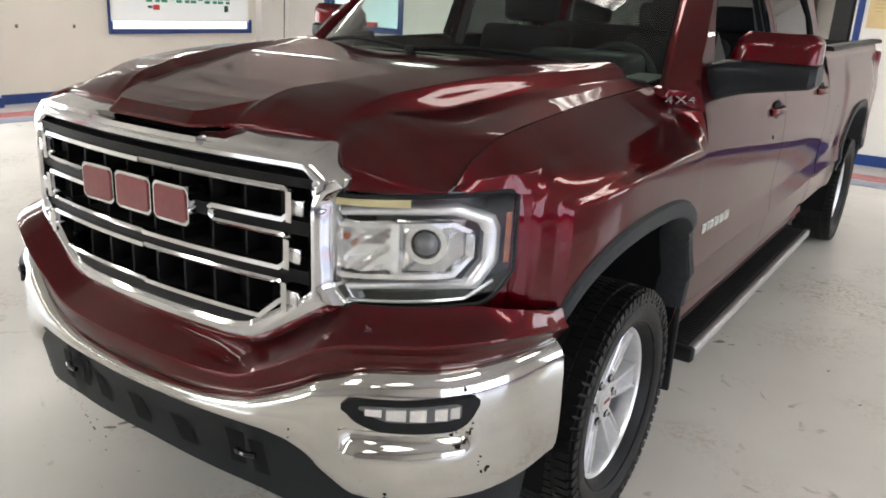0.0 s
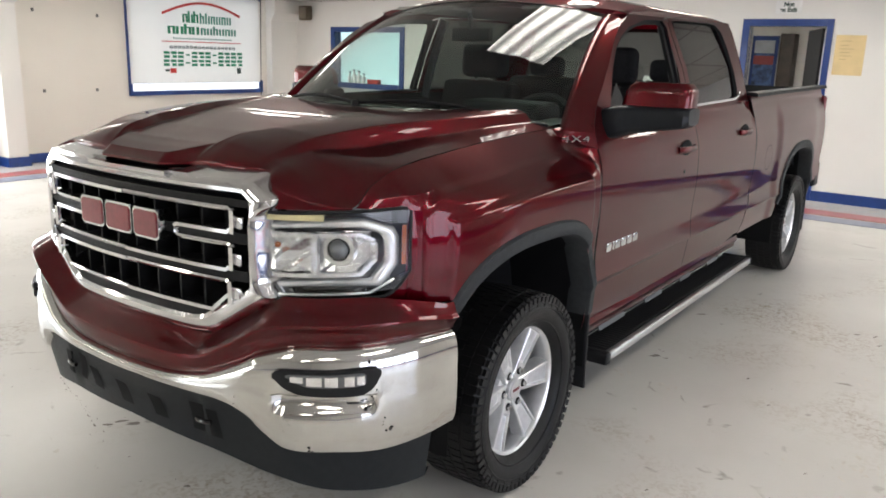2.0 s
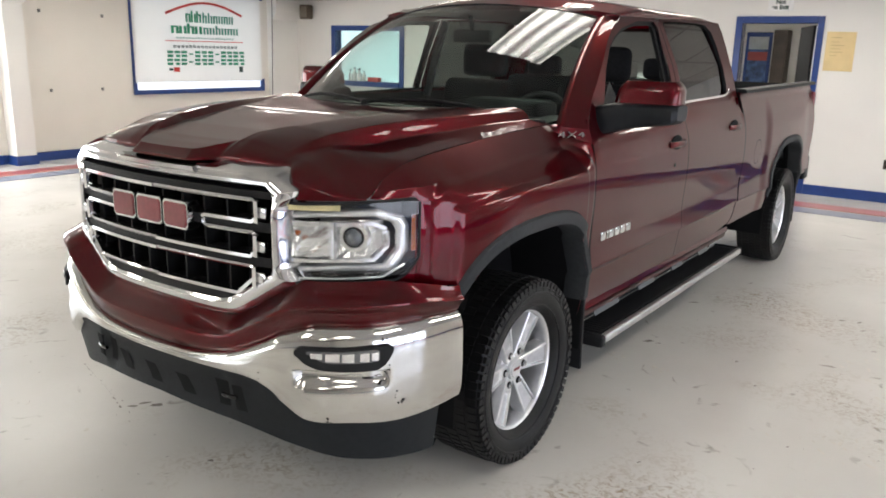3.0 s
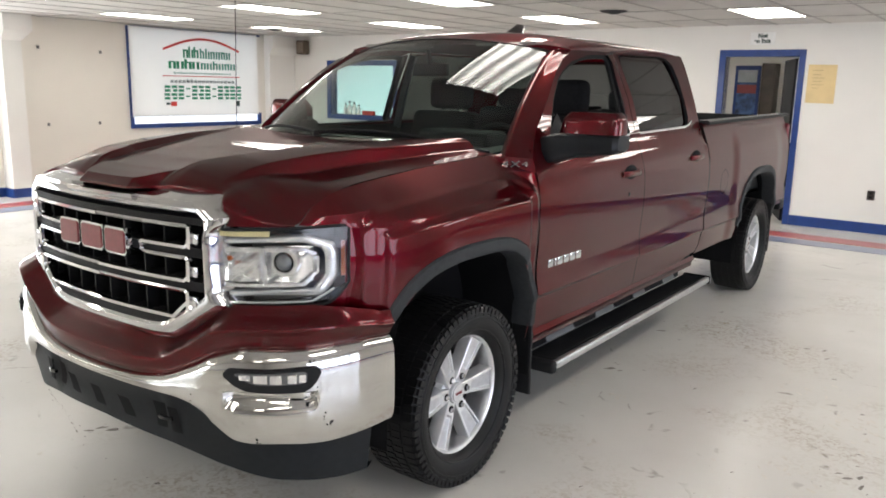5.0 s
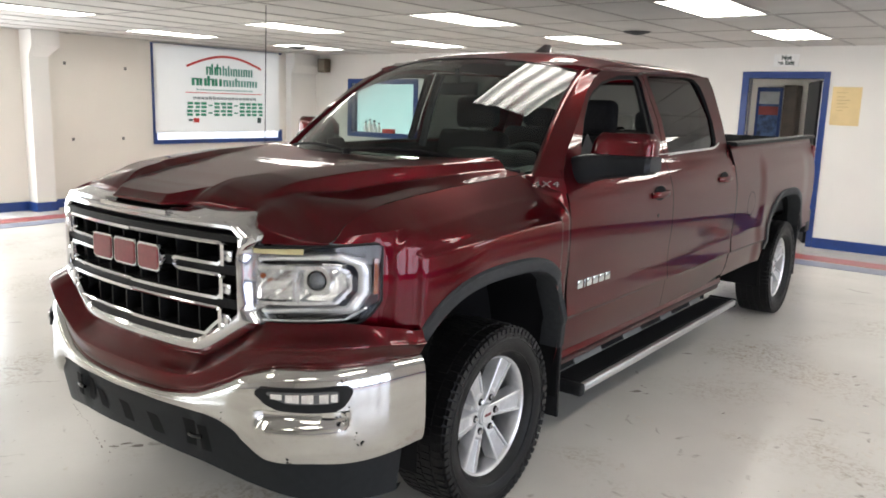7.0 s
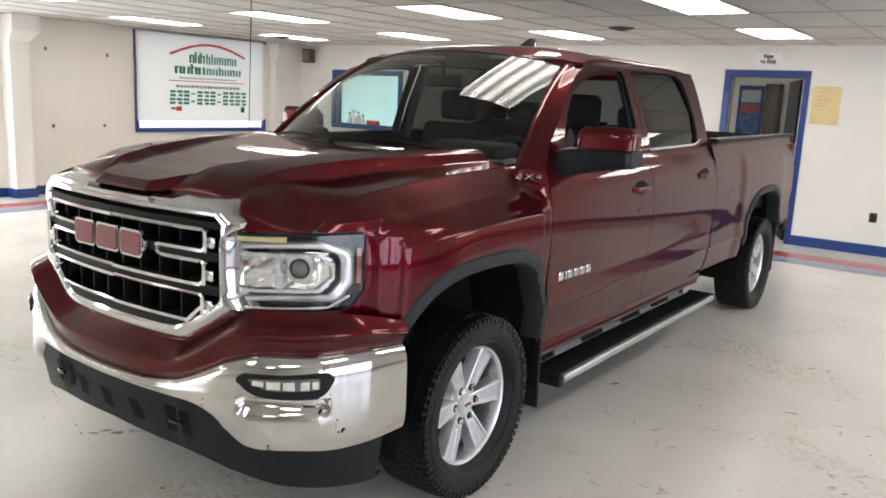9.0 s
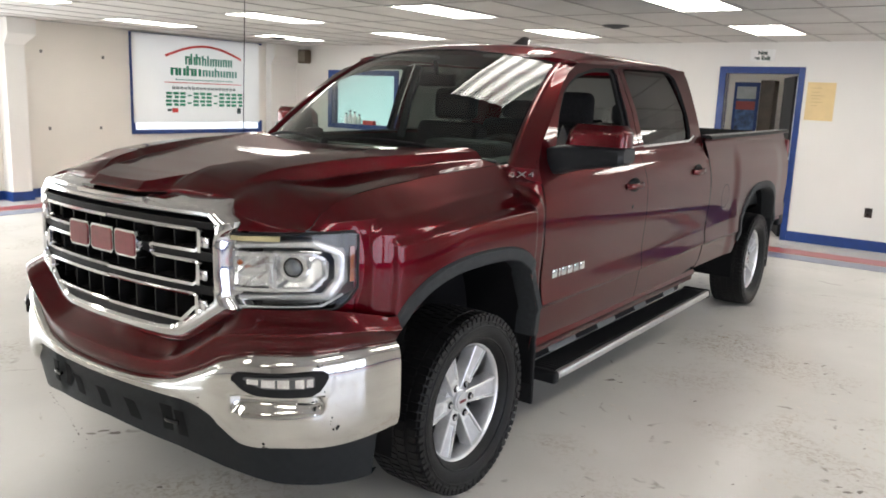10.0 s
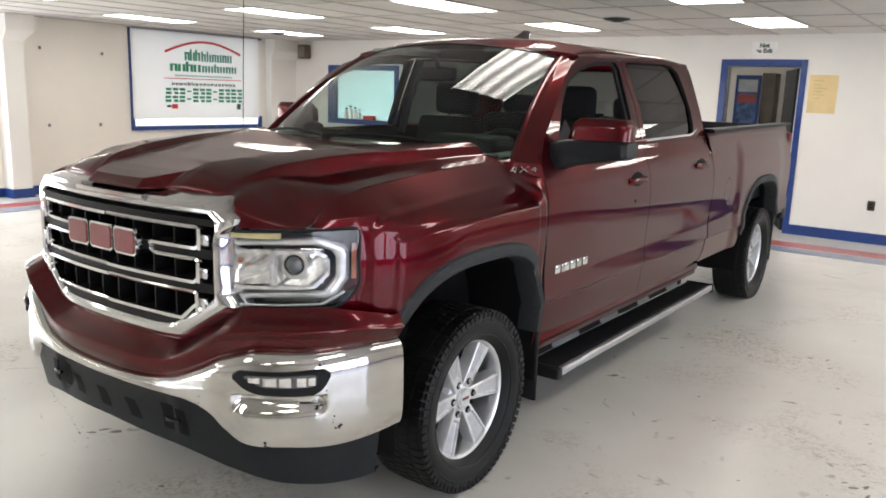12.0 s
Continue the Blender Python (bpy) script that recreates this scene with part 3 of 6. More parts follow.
def fender(s):
    cy, hw, top = ARCH[0]

    rows, n = [], 150
    for i in range(n + 1):
        y0 = lerp(-0.618, 0.53, i / n)
        zb = arch_top(y0, cy, hw, top)
        zb = 0.862 if y0 < -0.47 else (0.50 if y0 > 0.5 else zb)
        zb = max(zb, 0.862) if y0 < 0 else zb
        z1 = 1.170
        row = [(s * side_x(y0, lerp(zb, z1, k / 46)), y0, lerp(zb, z1, k / 46)) for k in range(46)]
        rows.append(row + [(s * x, y0, z) for x, z in upper(y0, z1)])
    bm = grid(rows)
    # piece over the lamp, drawn in to the start of the hood gap
    y1 = -0.618
    base = upper(y1, 1.170)
    cap = []
    for i in range(15):
        q = i / 14
        ye = lerp(y1, -0.738, q)
        fx = lerp(base[0][0], hood_side(-0.738) + 0.002, q)
        fz = lerp(1.170, 1.184, q)
        fy = lerp(y1, lamp_y(fx) + 0.004, min(1, q * 6))
        ex, ez = hood_side(ye) + 0.004, hood_edge_z(ye)
        kx = (fx - ex) / (base[0][0] - base[-2][0])
        kz = max((ez - fz) / (base[-2][1] - base[0][1]), 0.0)
        row = []
        for k, (x, z) in enumerate(base):
            t = min(1.0, k / (len(base) - 2))
            row.append((s * (ex + (x - base[-2][0]) * kx), lerp(fy, ye, t), ez + (z - base[-2][1]) * (kz if k < len(base) - 1 else 1)))
        cap.append(row)
    vs = [[bm.verts.new(p) for p in row] for row in cap]
    for a, b in zip(vs, vs[1:]):
        for i in range(len(a) - 1):
            bm.faces.new((a[i], a[i + 1], b[i + 1], b[i]))
    bmesh.ops.remove_doubles(bm, verts=bm.verts, dist=1e-4)
    bmesh.ops.recalc_face_normals(bm, faces=bm.faces)
    return part("fender", bm, PAINT, truck)


def flare(s, which, sweep=1.0):
    """Dark trim lip round a wheel arch."""
    cy, hw, top = ARCH[which]
    pts = []
    lo, hi = (-0.52, 0.52) if which == 0 else (-0.54, 0.54)
    n = 60
    for i in range(n + 1):
        a = math.pi * (1 - i / n)
        c, sn = math.cos(a), math.sin(a)
        e = 2 / 3.2
        pts.append((cy + hw * math.copysign(abs(c) ** e, c), HUB_Z + (top - HUB_Z) * abs(sn) ** e))
    cut = 0.79 if which == 0 else 0.60
    pts = [p for p in pts if p[1] > (cut if p[0] < cy else 0.56)]
    rows = []
    for y, z in pts:
        dy, dz = y - cy, z - HUB_Z
        l = math.hypot(dy, dz)
        # outward direction: blend of radial and up
        ny, nz = dy / l, dz / l
        w = 0.062 - 0.028 * sstep(0.36, 0.49, y - cy) * (which == 0)
        row = []
        for off, dx in ((0.0, -0.09), (0.0, 0.004), (0.006, 0.014), (0.03, 0.020), (w - 0.008, 0.016), (w, 0.006), (w + 0.001, -0.02)):
            yy, zz = y + ny * off, z + nz * off
            ys = min(y + ny * w, 0.47) if which == 0 else y + ny * w
            row.append((s * (side_x(ys, min(z + nz * w, 1.1)) + dx - 0.004), yy, zz))
        rows.append(row)
    return part("wheel_arch_trim", grid(rows), GREY_PLASTIC, truck, "dark grey plastic wheel arch trim")


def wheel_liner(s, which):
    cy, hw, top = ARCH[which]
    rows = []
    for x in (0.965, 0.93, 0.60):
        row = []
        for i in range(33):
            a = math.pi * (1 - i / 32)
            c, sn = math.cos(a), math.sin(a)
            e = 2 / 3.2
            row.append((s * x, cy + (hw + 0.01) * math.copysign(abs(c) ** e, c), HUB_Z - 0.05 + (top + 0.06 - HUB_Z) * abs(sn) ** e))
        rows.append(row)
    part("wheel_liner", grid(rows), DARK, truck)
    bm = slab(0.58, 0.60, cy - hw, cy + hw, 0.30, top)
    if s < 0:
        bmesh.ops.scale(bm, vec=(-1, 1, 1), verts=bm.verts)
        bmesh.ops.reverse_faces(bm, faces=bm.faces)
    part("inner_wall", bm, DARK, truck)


def mirror_bm(bm, s):
    if s < 0:
        bmesh.ops.scale(bm, vec=(-1, 1, 1), verts=bm.verts)
        bmesh.ops.reverse_faces(bm, faces=bm.faces)
    return bm


def door_handle(s, y, z, door):
    x = side_x(y, z)
    # dark bulge on the skin paints the shade of the hollow behind the handle
    bm = bmesh.new()
    bmesh.ops.create_uvsphere(bm, u_segments=20, v_segments=10, radius=1, matrix=Matrix.Translation((s * (x - 0.002), y, z)) @ Matrix.Diagonal((0.007, 0.090, 0.050, 1)))
    cup = part("handle_cup_shade", bm, DARK, door)
    path = [(s * (x + d), y + a, z + 0.004) for a, d in ((-0.112, 0.0), (-0.092, 0.014), (-0.04, 0.022), (0.04, 0.023), (0.085, 0.016), (0.112, 0.002))]
    part("door_handle", tube(path, ring(0.010, 10, 0.017)), PAINT, door, "body-coloured pull handle")
    return cup


def doors(s):
    sill = lambda y: 0.525
    fd = side_panel("front_door", spread(lambda z: cab_front_gap(z) + GAP, lambda z: cab_mid_gap(z) - GAP), sill, belt, s, nu=40, ns=90)
    rd = side_panel("rear_door", spread(lambda z: cab_mid_gap(z) + GAP, lambda z: cab_rear_gap(z) - GAP), lambda y: 0.525 + 0.03 * sstep(2.55, 2.8, y), belt, s, nu=36, ns=90)
    door_handle(s, 1.545, 1.195, fd)
    door_handle(s, 2.618, 1.218, rd)
    # chrome strip under the glass
    path = [(s * (side_x(y, belt(y) + 0.004) + 0.002), y, belt(y) + 0.006 + 0.028 * max(0.0, (y - 2.54) / 0.12) ** 2) for y in np.linspace(0.80, 2.665, 48)]
    part("belt_moulding", tube(path, [(-0.004, -0.007), (0.004, -0.007), (0.005, 0.007), (-0.004, 0.007)]), CHROME, truck, "bright chrome strip under the side glass")
    # key lock
    bm = bmesh.new()
    bmesh.ops.create_cone(bm, segments=16, radius1=0.011, radius2=0.009, depth=0.006, cap_ends=True, matrix=Matrix.Translation((s * side_x(1.52, 1.085), 1.52, 1.085)) @ Euler((0, math.pi / 2, 0)).to_matrix().to_4x4())
    part("door_lock", bm, BLACK, fd)
    return fd, rd


def quad_strip(a, b, n=14, bulge=0.0, s=1):
    """Sheet between two polylines, bowed outwards."""
    rows = []
    for p, q in zip(a, b):
        row = []
        for k in range(n + 1):
            t = k / n
            v = Vector(p).lerp(Vector(q), t)
            d = bulge * 4 * t * (1 - t)
            row.append((s * (v.x + d), v.y - d * 0.4, v.z + d * 0.3))
        rows.append(row)
    return grid(rows)


# greenhouse
def screen_bottom(x):
    return Vector((x, 0.10 + 0.36 * (abs(x) / 0.80) ** 2, 1.402 - 0.046 * (abs(x) / 0.80) ** 2))


def screen_top(x):
    return Vector((x, 1.02 + 0.11 * (abs(x) / 0.655) ** 2, 1.898 - 0.060 * (abs(x) / 0.655) ** 2))


def windscreen():
    rows = []
    for i in range(33):
        u = -1 + 2 * i / 32
        b, t = screen_bottom(0.80 * u), screen_top(0.655 * u)
        row = []
        for k in range(17):
            v = k / 16
            p = b.lerp(t, v)
            p.z += 0.030 * 4 * v * (1 - v)
            p.y -= 0.018 * 4 * v * (1 - v)
            row.append(p)
        rows.append(row)
    g = part("windscreen", grid(rows), WINDSHIELD, truck, "raked windscreen")
    g.visible_shadow = False
    edge = [screen_bottom(0.80 * u) + Vector((0, -0.004, 0.002)) for u in np.linspace(-0.96, 0.96, 25)]
    part("screen_seal", tube(edge, ring(0.009, 8)), BLACK, truck)
    edge = [screen_top(0.655 * u) + Vector((0, 0.004, 0.002)) for u in np.linspace(-0.97, 0.97, 25)]
    part("screen_seal", tube(edge, ring(0.004, 8)), BLACK, truck)


ROOF_HALF = 0.715


def roof_point(x, y):
    f = abs(x) / ROOF_HALF
    z = 1.964 - 0.066 * f ** 2.6
    z -= 0.075 * max(0.0, (1.55 - y) / 0.53) ** 2
    z -= 0.045 * max(0.0, (y - 2.35) / 0.5) ** 2
    y0 = 1.02 + 0.11 * (abs(x) / 0.655) ** 2
    z = lerp(screen_top(x).z + 0.004, z, max(sstep(-0.02, 0.20, y - y0), sstep(0.50, 0.64, abs(x))))
    return (x, y, z)


def roof():
    rows = []
    for i in range(41):
        u = -1 + 2 * i / 40
        x = ROOF_HALF * u
        y0 = 1.02 + 0.11 * (abs(x) / 0.655) ** 2 + 0.006
        rows.append([(x, y0 - 0.004, screen_top(x).z + 0.001)] + [roof_point(x, lerp(y0, 2.86, k / 36)) for k in range(37)])
    part("roof", grid(rows), PAINT, truck)
    # rear header and back glass
    back = [[(x, lerp(2.86, 2.80, t) + 0.02 * math.sin(t * 3.14), lerp(roof_point(x, 2.86)[2], 1.30, t)) for t in np.linspace(0, 0.16, 5)] for x in np.linspace(-0.715, 0.715, 21)]
    part("rear_header", grid(back), PAINT, truck)
    g = part("rear_window", grid([[(x * (1 + 0.12 * t), 2.85 - 0.04 * t, lerp(1.84, 1.40, t)) for t in np.linspace(0, 1, 6)] for x in np.linspace(-0.66, 0.66, 9)]), PRIVACY, truck)
    g.visible_shadow = False
    for s in (-1, 1):
        corner = []
        for t in np.linspace(0, 1, 8):
            z = lerp(1.86, 1.38, t)
            corner.append([(s * lerp(0.64 * (1 + 0.12 * t), side_x(2.84, z) + 0.001, q), 2.852 - 0.03 * t * (1 - q) - 0.012 * q, z) for q in (0, 0.4, 0.8, 1.0)])
        part("cab_corner", grid(corner), PAINT, truck)
    part("cab_back", grid([[(x, 2.80, z) for z in (0.55, 1.0, 1.40)] for x in np.linspace(-0.93, 0.93, 9)]), PAINT, truck)


FW = [(0.70, 1.395), (0.762, 1.455), (0.785, 1.50), (0.851, 1.597), (0.949, 1.69), (1.034, 1.737), (1.158, 1.784), (1.28, 1.812), (1.40, 1.827), (1.60, 1.836), (1.648, 1.832), (1.66, 1.80), (1.655, 1.405)]
SHUT = [(1.335, 0.540), (1.375, 0.565), (1.456, 0.625), (1.515, 0.70), (1.61, 0.812), (1.72, 0.947), (1.793, 1.067), (1.845, 1.215)]
RWN = [(1.80, 1.41), (1.79, 1.83), (1.84, 1.846), (2.45, 1.858), (2.55, 1.850), (2.605, 1.81), (2.635, 1.72), (2.645, 1.58), (2.640, 1.48), (2.615, 1.435)]


def greenhouse_side(s):
    sx = lambda y, z: side_x(y, z)
    P = lambda y, z, d=0.0: (sx(y, z) + d, y, z)
    # A pillar between screen and door glass
    a, b = [], []
    for t in np.linspace(0, 1, 19):
        w = screen_bottom(0.805).lerp(screen_top(0.66), t)
        w.z += 0.030 * 4 * t * (1 - t)
        w.y -= 0.018 * 4 * t * (1 - t)
        a.append(tuple(w))
        z = lerp(1.335, 1.845, t)
        b.append(P(smooth_curve(SHUT, z), z, 0.004))
    rows = []
    for p, q in zip(a, b):
        k = len(rows) / 18
        c = (p[0] + 0.030, p[1] - 0.030 + 0.012 * k, p[2])
        m = (p[0] + 0.045 - 0.010 * k, p[1] - 0.030 + 0.020 * k, lerp(p[2], q[2], 0.4))
        row = [tuple((1 - t) ** 2 * i + 2 * t * (1 - t) * j + t * t * l for i, j, l in zip(p, c, m)) for t in np.linspace(0, 0.9, 7)]
        row += [tuple(lerp(i, j, t) for i, j in zip(m, q)) for t in np.linspace(0.08, 1, 6)]
        rows.append([(s * x, y, z) for x, y, z in row])
    part("a_pillar", grid(rows), PAINT, truck)
    base = []
    for k in np.linspace(0, 1, 6):
        hi, lo = rows[0][round(k * 12)], (s * lerp(0.785, 0.955, k), lerp(0.38, 0.533, k), lerp(1.338, 1.272, k))
        base.append([tuple(lerp(i, j, t) for i, j in zip(hi, lo)) for t in np.linspace(0, 1, 5)])
    part("pillar_base", grid(base), PAINT, truck)
    # roof rail above the doors
    top, low = [], []
    for k in np.linspace(0, 1, 30):
        y = lerp(1.215, 2.86, k)
        yt = lerp(1.155, 2.86, k)
        top.append((ROOF_HALF, yt, roof_point(ROOF_HALF, yt)[2]))
        z = 1.846 + 0.026 * sstep(1.1, 2.5, y)
        low.append(P(y, z, 0.004))
    last = rows[-1]
    lip = [(s * x, screen_top(x).y + 0.002, screen_top(x).z + 0.001) for x in np.linspace(0.66, ROOF_HALF, 5)]
    edge = [tuple(lerp(i, j, t) for i, j in zip((s * top[0][0], *top[0][1:]), (s * low[0][0], *low[0][1:]))) for t in np.linspace(0.1, 1, 8)]
    part("roof_corner", grid([last, lip + edge]), PAINT, truck)
    part("roof_rail", quad_strip(top, low, 8, 0.014, s), PAINT, truck)
    # door frames: sheet pieces round the glass
    def sheet(name, outline_a, outline_b, mat, d=0.0, n=6):
        rows = []
        for (ya, za), (yb, zb) in zip(outline_a, outline_b):
            row = []
            for k in range(n + 1):
                y, z = lerp(ya, yb, k / n), lerp(za, zb, k / n)
                row.append((s * (sx(y, z) + d), y, z))
            rows.append(row)
        return part(name, grid(rows), mat, truck)

    # front door frame: leading edge, top
    sheet("door_frame", [(0.565, 1.375), (0.625, 1.456), (0.70, 1.515), (0.812, 1.61), (0.947, 1.72), (1.067, 1.793), (1.215, 1.845), (1.40, 1.853), (1.72, 1.857)],
          [(0.70, 1.385), (0.762, 1.455), (0.785, 1.50), (0.851, 1.597), (0.949, 1.69), (1.034, 1.737), (1.158, 1.784), (1.40, 1.827), (1.655, 1.836)], PAINT, 0.003)
    sheet("b_pillar", [(1.658, 1.385), (1.662, 1.60), (1.655, 1.835)], [(1.73, 1.385), (1.73, 1.60), (1.725, 1.849)], PAINT, 0.003)
    sheet("b_pillar", [(1.738, 1.385), (1.738, 1.60), (1.735, 1.857)], [(1.80, 1.385), (1.80, 1.60), (1.79, 1.845)], PAINT, 0.003)
    sheet("rear_door_frame", [(1.735, 1.853), (2.0, 1.864), (2.47, 1.872), (2.60, 1.866), (2.665, 1.83), (2.70, 1.73), (2.71, 1.58), (2.71, 1.46), (2.70, 1.40)],
          [(1.79, 1.840), (2.0, 1.850), (2.45, 1.858), (2.55, 1.850), (2.605, 1.81), (2.635, 1.72), (2.645, 1.58), (2.640, 1.48), (2.615, 1.425)], PAINT, 0.003)
    sheet("c_pillar", [(2.58, 1.878), (2.65, 1.83), (2.69, 1.73), (2.70, 1.58), (2.70, 1.46), (2.69, 1.38)],
          [(2.86, 1.878), (2.86, 1.82), (2.85, 1.72), (2.84, 1.55), (2.84, 1.46), (2.84, 1.38)], PAINT, 0.001)
    # quarter light and rear door glass; the front door glass is wound down
    g = sheet("rear_door_glass", [(1.795, 1.40), (1.795, 1.60), (1.79, 1.848)], [(2.66, 1.42), (2.67, 1.60), (2.66, 1.862)], PRIVACY, -0.012, 10)
    g.visible_shadow = False
    # dark inner edge of the front door opening
    rows = []
    for y, z in FW:
        rows.append([(s * (sx(y, z) + d), y, z) for d in (0.003, -0.02, -0.045)])
    part("window_seal", grid(rows), BLACK, truck)
    rows = []
    for y, z in FW:
        rows.append([(s * (sx(lerp(y, 1.25, k), lerp(z, 1.55, k)) - 0.014), lerp(y, 1.25, k), lerp(z, 1.55, k)) for k in (-0.01, 0.05, 0.085)])
    part("window_seal", grid(rows), BLACK, truck, "black rubber seal round the open window")
    rows = []
    for y, z in RWN:
        rows.append([(s * (sx(y, z) + d), y + e, z) for d, e in ((0.004, 0), (0.0, 0.0), (-0.02, 0))])
    part("window_seal", grid(rows), BLACK, truck)
    # sail piece with tweeter grille in the front corner
    sheet("sail_panel", [(0.70, 1.39), (0.785, 1.46), (0.865, 1.53)], [(0.93, 1.39), (0.91, 1.46), (0.87, 1.535)], BLACK, -0.006)


DOME = [(-0.97, 0.182), (-0.90, 0.208), (-0.83, 0.235), (-0.65, 0.300), (-0.1, 0.470), (0.3, 0.620), (0.5, 0.66)]


RIDGE = [(-1.0, 0.46), (-0.65, 0.515), (-0.40, 0.56), (-0.20, 0.60), (0.0, 0.63), (0.23, 0.668), (0.45, 0.70)]
HOOD_MID = [(-1.0, 1.299), (-0.957, 1.308), (-0.90, 1.320), (-0.83, 1.333), (-0.65, 1.357), (-0.3, 1.390), (-0.1, 1.402), (0.2, 1.418), (0.5, 1.424)]


def hood_knots(y):
    """Half widths of the sunken middle, its rim, the outer ridge, the ridge's foot and the side."""
    edge, ridge = smooth_curve(DOME, y), smooth_curve(RIDGE, y)
    return (0.0, edge, edge + 0.035, max(ridge, edge + 0.04), max(ridge, edge + 0.04) + 0.03, hood_side(y))


def hood_z(x, y):
    zc, ze = smooth_curve(HOOD_MID, y), hood_edge_z(y)
    _, edge, rim, ridge, foot, side = hood_knots(y)
    rise = 0.022 * sstep(0.35, -0.6, y) * sstep(-1.0, -0.86, y) + 0.002
    a = abs(x)
    if a <= edge:
        return zc - 0.004 + 0.004 * (a / edge) ** 2
    if a <= rim:
        return zc + rise * (a - edge) / 0.035
    t = min(1.0, (a - rim) / max(side - rim, 0.02))
    soft = lerp(zc + rise, ze, 0.30 * t + 0.20 * t ** 2 + 0.50 * t ** 4)
    crest = zc + rise - 0.012
    if a <= ridge:
        q = (a - rim) / max(ridge - rim, 1e-4)
        hard = lerp(zc + rise, crest, 0.5 * q + 0.5 * q * q)
    elif a <= foot:
        hard = lerp(crest, zc - 0.052, sstep(0, 1, (a - ridge) / 0.03))
    else:
        hard = lerp(zc - 0.052, ze, min(1.0, (a - foot) / max(side - foot, 0.02)))
    return lerp(soft, hard, sstep(-0.90, -0.45, y))


def hood_x(u, y):
    """Columns of the sheet follow the creases."""
    k = hood_knots(y)
    return math.copysign(curve(list(zip((0.0, 0.40, 0.46, 0.72, 0.78, 1.0), k[:5] + (k[5] - 0.004,))), abs(u)), u)


LAMP_PLAN = []


def lamp_plan():
    if not LAMP_PLAN:
        LAMP_PLAN.extend(lamp_at(float(u), 0) for u in np.linspace(-0.3, 1.1, 57))
    return LAMP_PLAN


def lamp_y(x):
    """Plan of the lamp face, for the panels that meet it."""
    pts = lamp_plan()
    return float(np.interp(abs(x), [p.x for p in pts], [p.y for p in pts]))


def hood_front(x):
    a = abs(x)
    brow = lerp(-0.988, grille_y(a, 1.2) + 0.088, sstep(0.15, 0.24, a))
    return lerp(brow, lamp_y(a) + 0.004, sstep(0.53, 0.60, a))


def hood_lip(x):
    a = abs(x)
    return lerp(lerp(1.279, 1.274, a / 0.5), 1.184, 0.45 * sstep(0.535, 0.625, a) + 0.55 * sstep(0.57, 0.75, a))


def hood():
    rows = []
    nx, ny = 200, 80
    for i in range(nx + 1):
        u = -1 + 2 * i / nx
        row = []
        for k in range(ny + 1):
            v = (k / ny) ** 1.6
            x = u * 0.72
            for _ in range(3):
                yf, yr = hood_front(x), 0.075 + 0.40 * (abs(x) / 0.80) ** 2.2
                y = lerp(yf, yr, v)
                x = hood_x(u, y)
            z = hood_z(x, y)
            near = min(1.0, (y - yf) / (lerp(0.032, 0.15, sstep(0.18, 0.30, abs(x))) + 0.10 * sstep(0.45, 0.62, abs(x))))
            near = lerp(near, (1 - (1 - near) ** 2.2) ** 0.5, sstep(0.18, 0.32, abs(x)))
            z = lerp(min(z, hood_lip(x)), z, near)
            if k == 0:
                row.append((x, y + 0.001, min(z - 0.004, lerp(1.270, 1.178, sstep(0.53, 0.60, abs(x))))))
            row.append((x, y, z))
        rows.append(row)
    h = part("hood", grid(rows), PAINT, truck, "", 22)
    for sg in (-1, 1):
        path = [(sg * (hood_side(y)), y, hood_edge_z(y) - 0.007) for y in np.linspace(-0.745, 0.46, 60)]
        part("hood_gap", tube(path, ring(0.0042, 6)), DARK, h)
    # cowl, wipers
    rows = []
    for x in np.linspace(-0.785, 0.785, 41):
        yr, glass_ = 0.075 + 0.40 * (abs(x) / 0.80) ** 2.2, screen_bottom(x)
        front_, back_ = Vector((x, yr - 0.03, hood_z(x, yr - 0.03) - 0.012)), glass_ + Vector((0, 0.02, -0.006))
        rows.append([front_, front_.lerp(back_, 0.5) + Vector((0, 0, -0.003)), back_])
    part("cowl", grid(rows), BLACK, truck)
    for x0, x1 in ((-0.62, 0.02), (0.02, 0.66)):
        path = [screen_bottom(lerp(x0, x1, t)) + Vector((0, -0.012 + 0.10 * t * (1 - t), 0.018 + 0.10 * t * (1 - t))) for t in np.linspace(0, 1, 12)]
        w = part("wiper", tube(path, ring(0.008, 6)), BLACK, truck)
        bm = bmesh.new()
        bmesh.ops.create_cone(bm, segments=12, radius1=0.022, radius2=0.016, depth=0.03, cap_ends=True, matrix=Matrix.Translation(path[0]))
        part("wiper_pivot", bm, BLACK, w)
    return h


# ---- front end ----
def grille_y(x, z=1.0):
    return -1.015 + 0.17 * x * x + 0.10 * max(0.0, z - 1.12)


def outline_points(corners, per=10):
    pts = []
    n = len(corners)
    for i in range(n):
        a, b = corners[i], corners[(i + 1) % n]
        for k in range(per):
            pts.append((lerp(a[0], b[0], k / per), lerp(a[1], b[1], k / per)))
    return pts


def eased(pts, reach=1):
    """The closed outline with its corners rounded a little."""
    n, k = len(pts), 2 * reach + 1
    return [tuple(sum(pts[(i + j) % n][c] for j in range(-reach, reach + 1)) / k for c in (0, 1)) for i in range(n)]


def both(half):
    """Mirror a half outline, listed from the top middle clockwise to the bottom middle."""
    return half + [(-x, z) for x, z in reversed(half)]


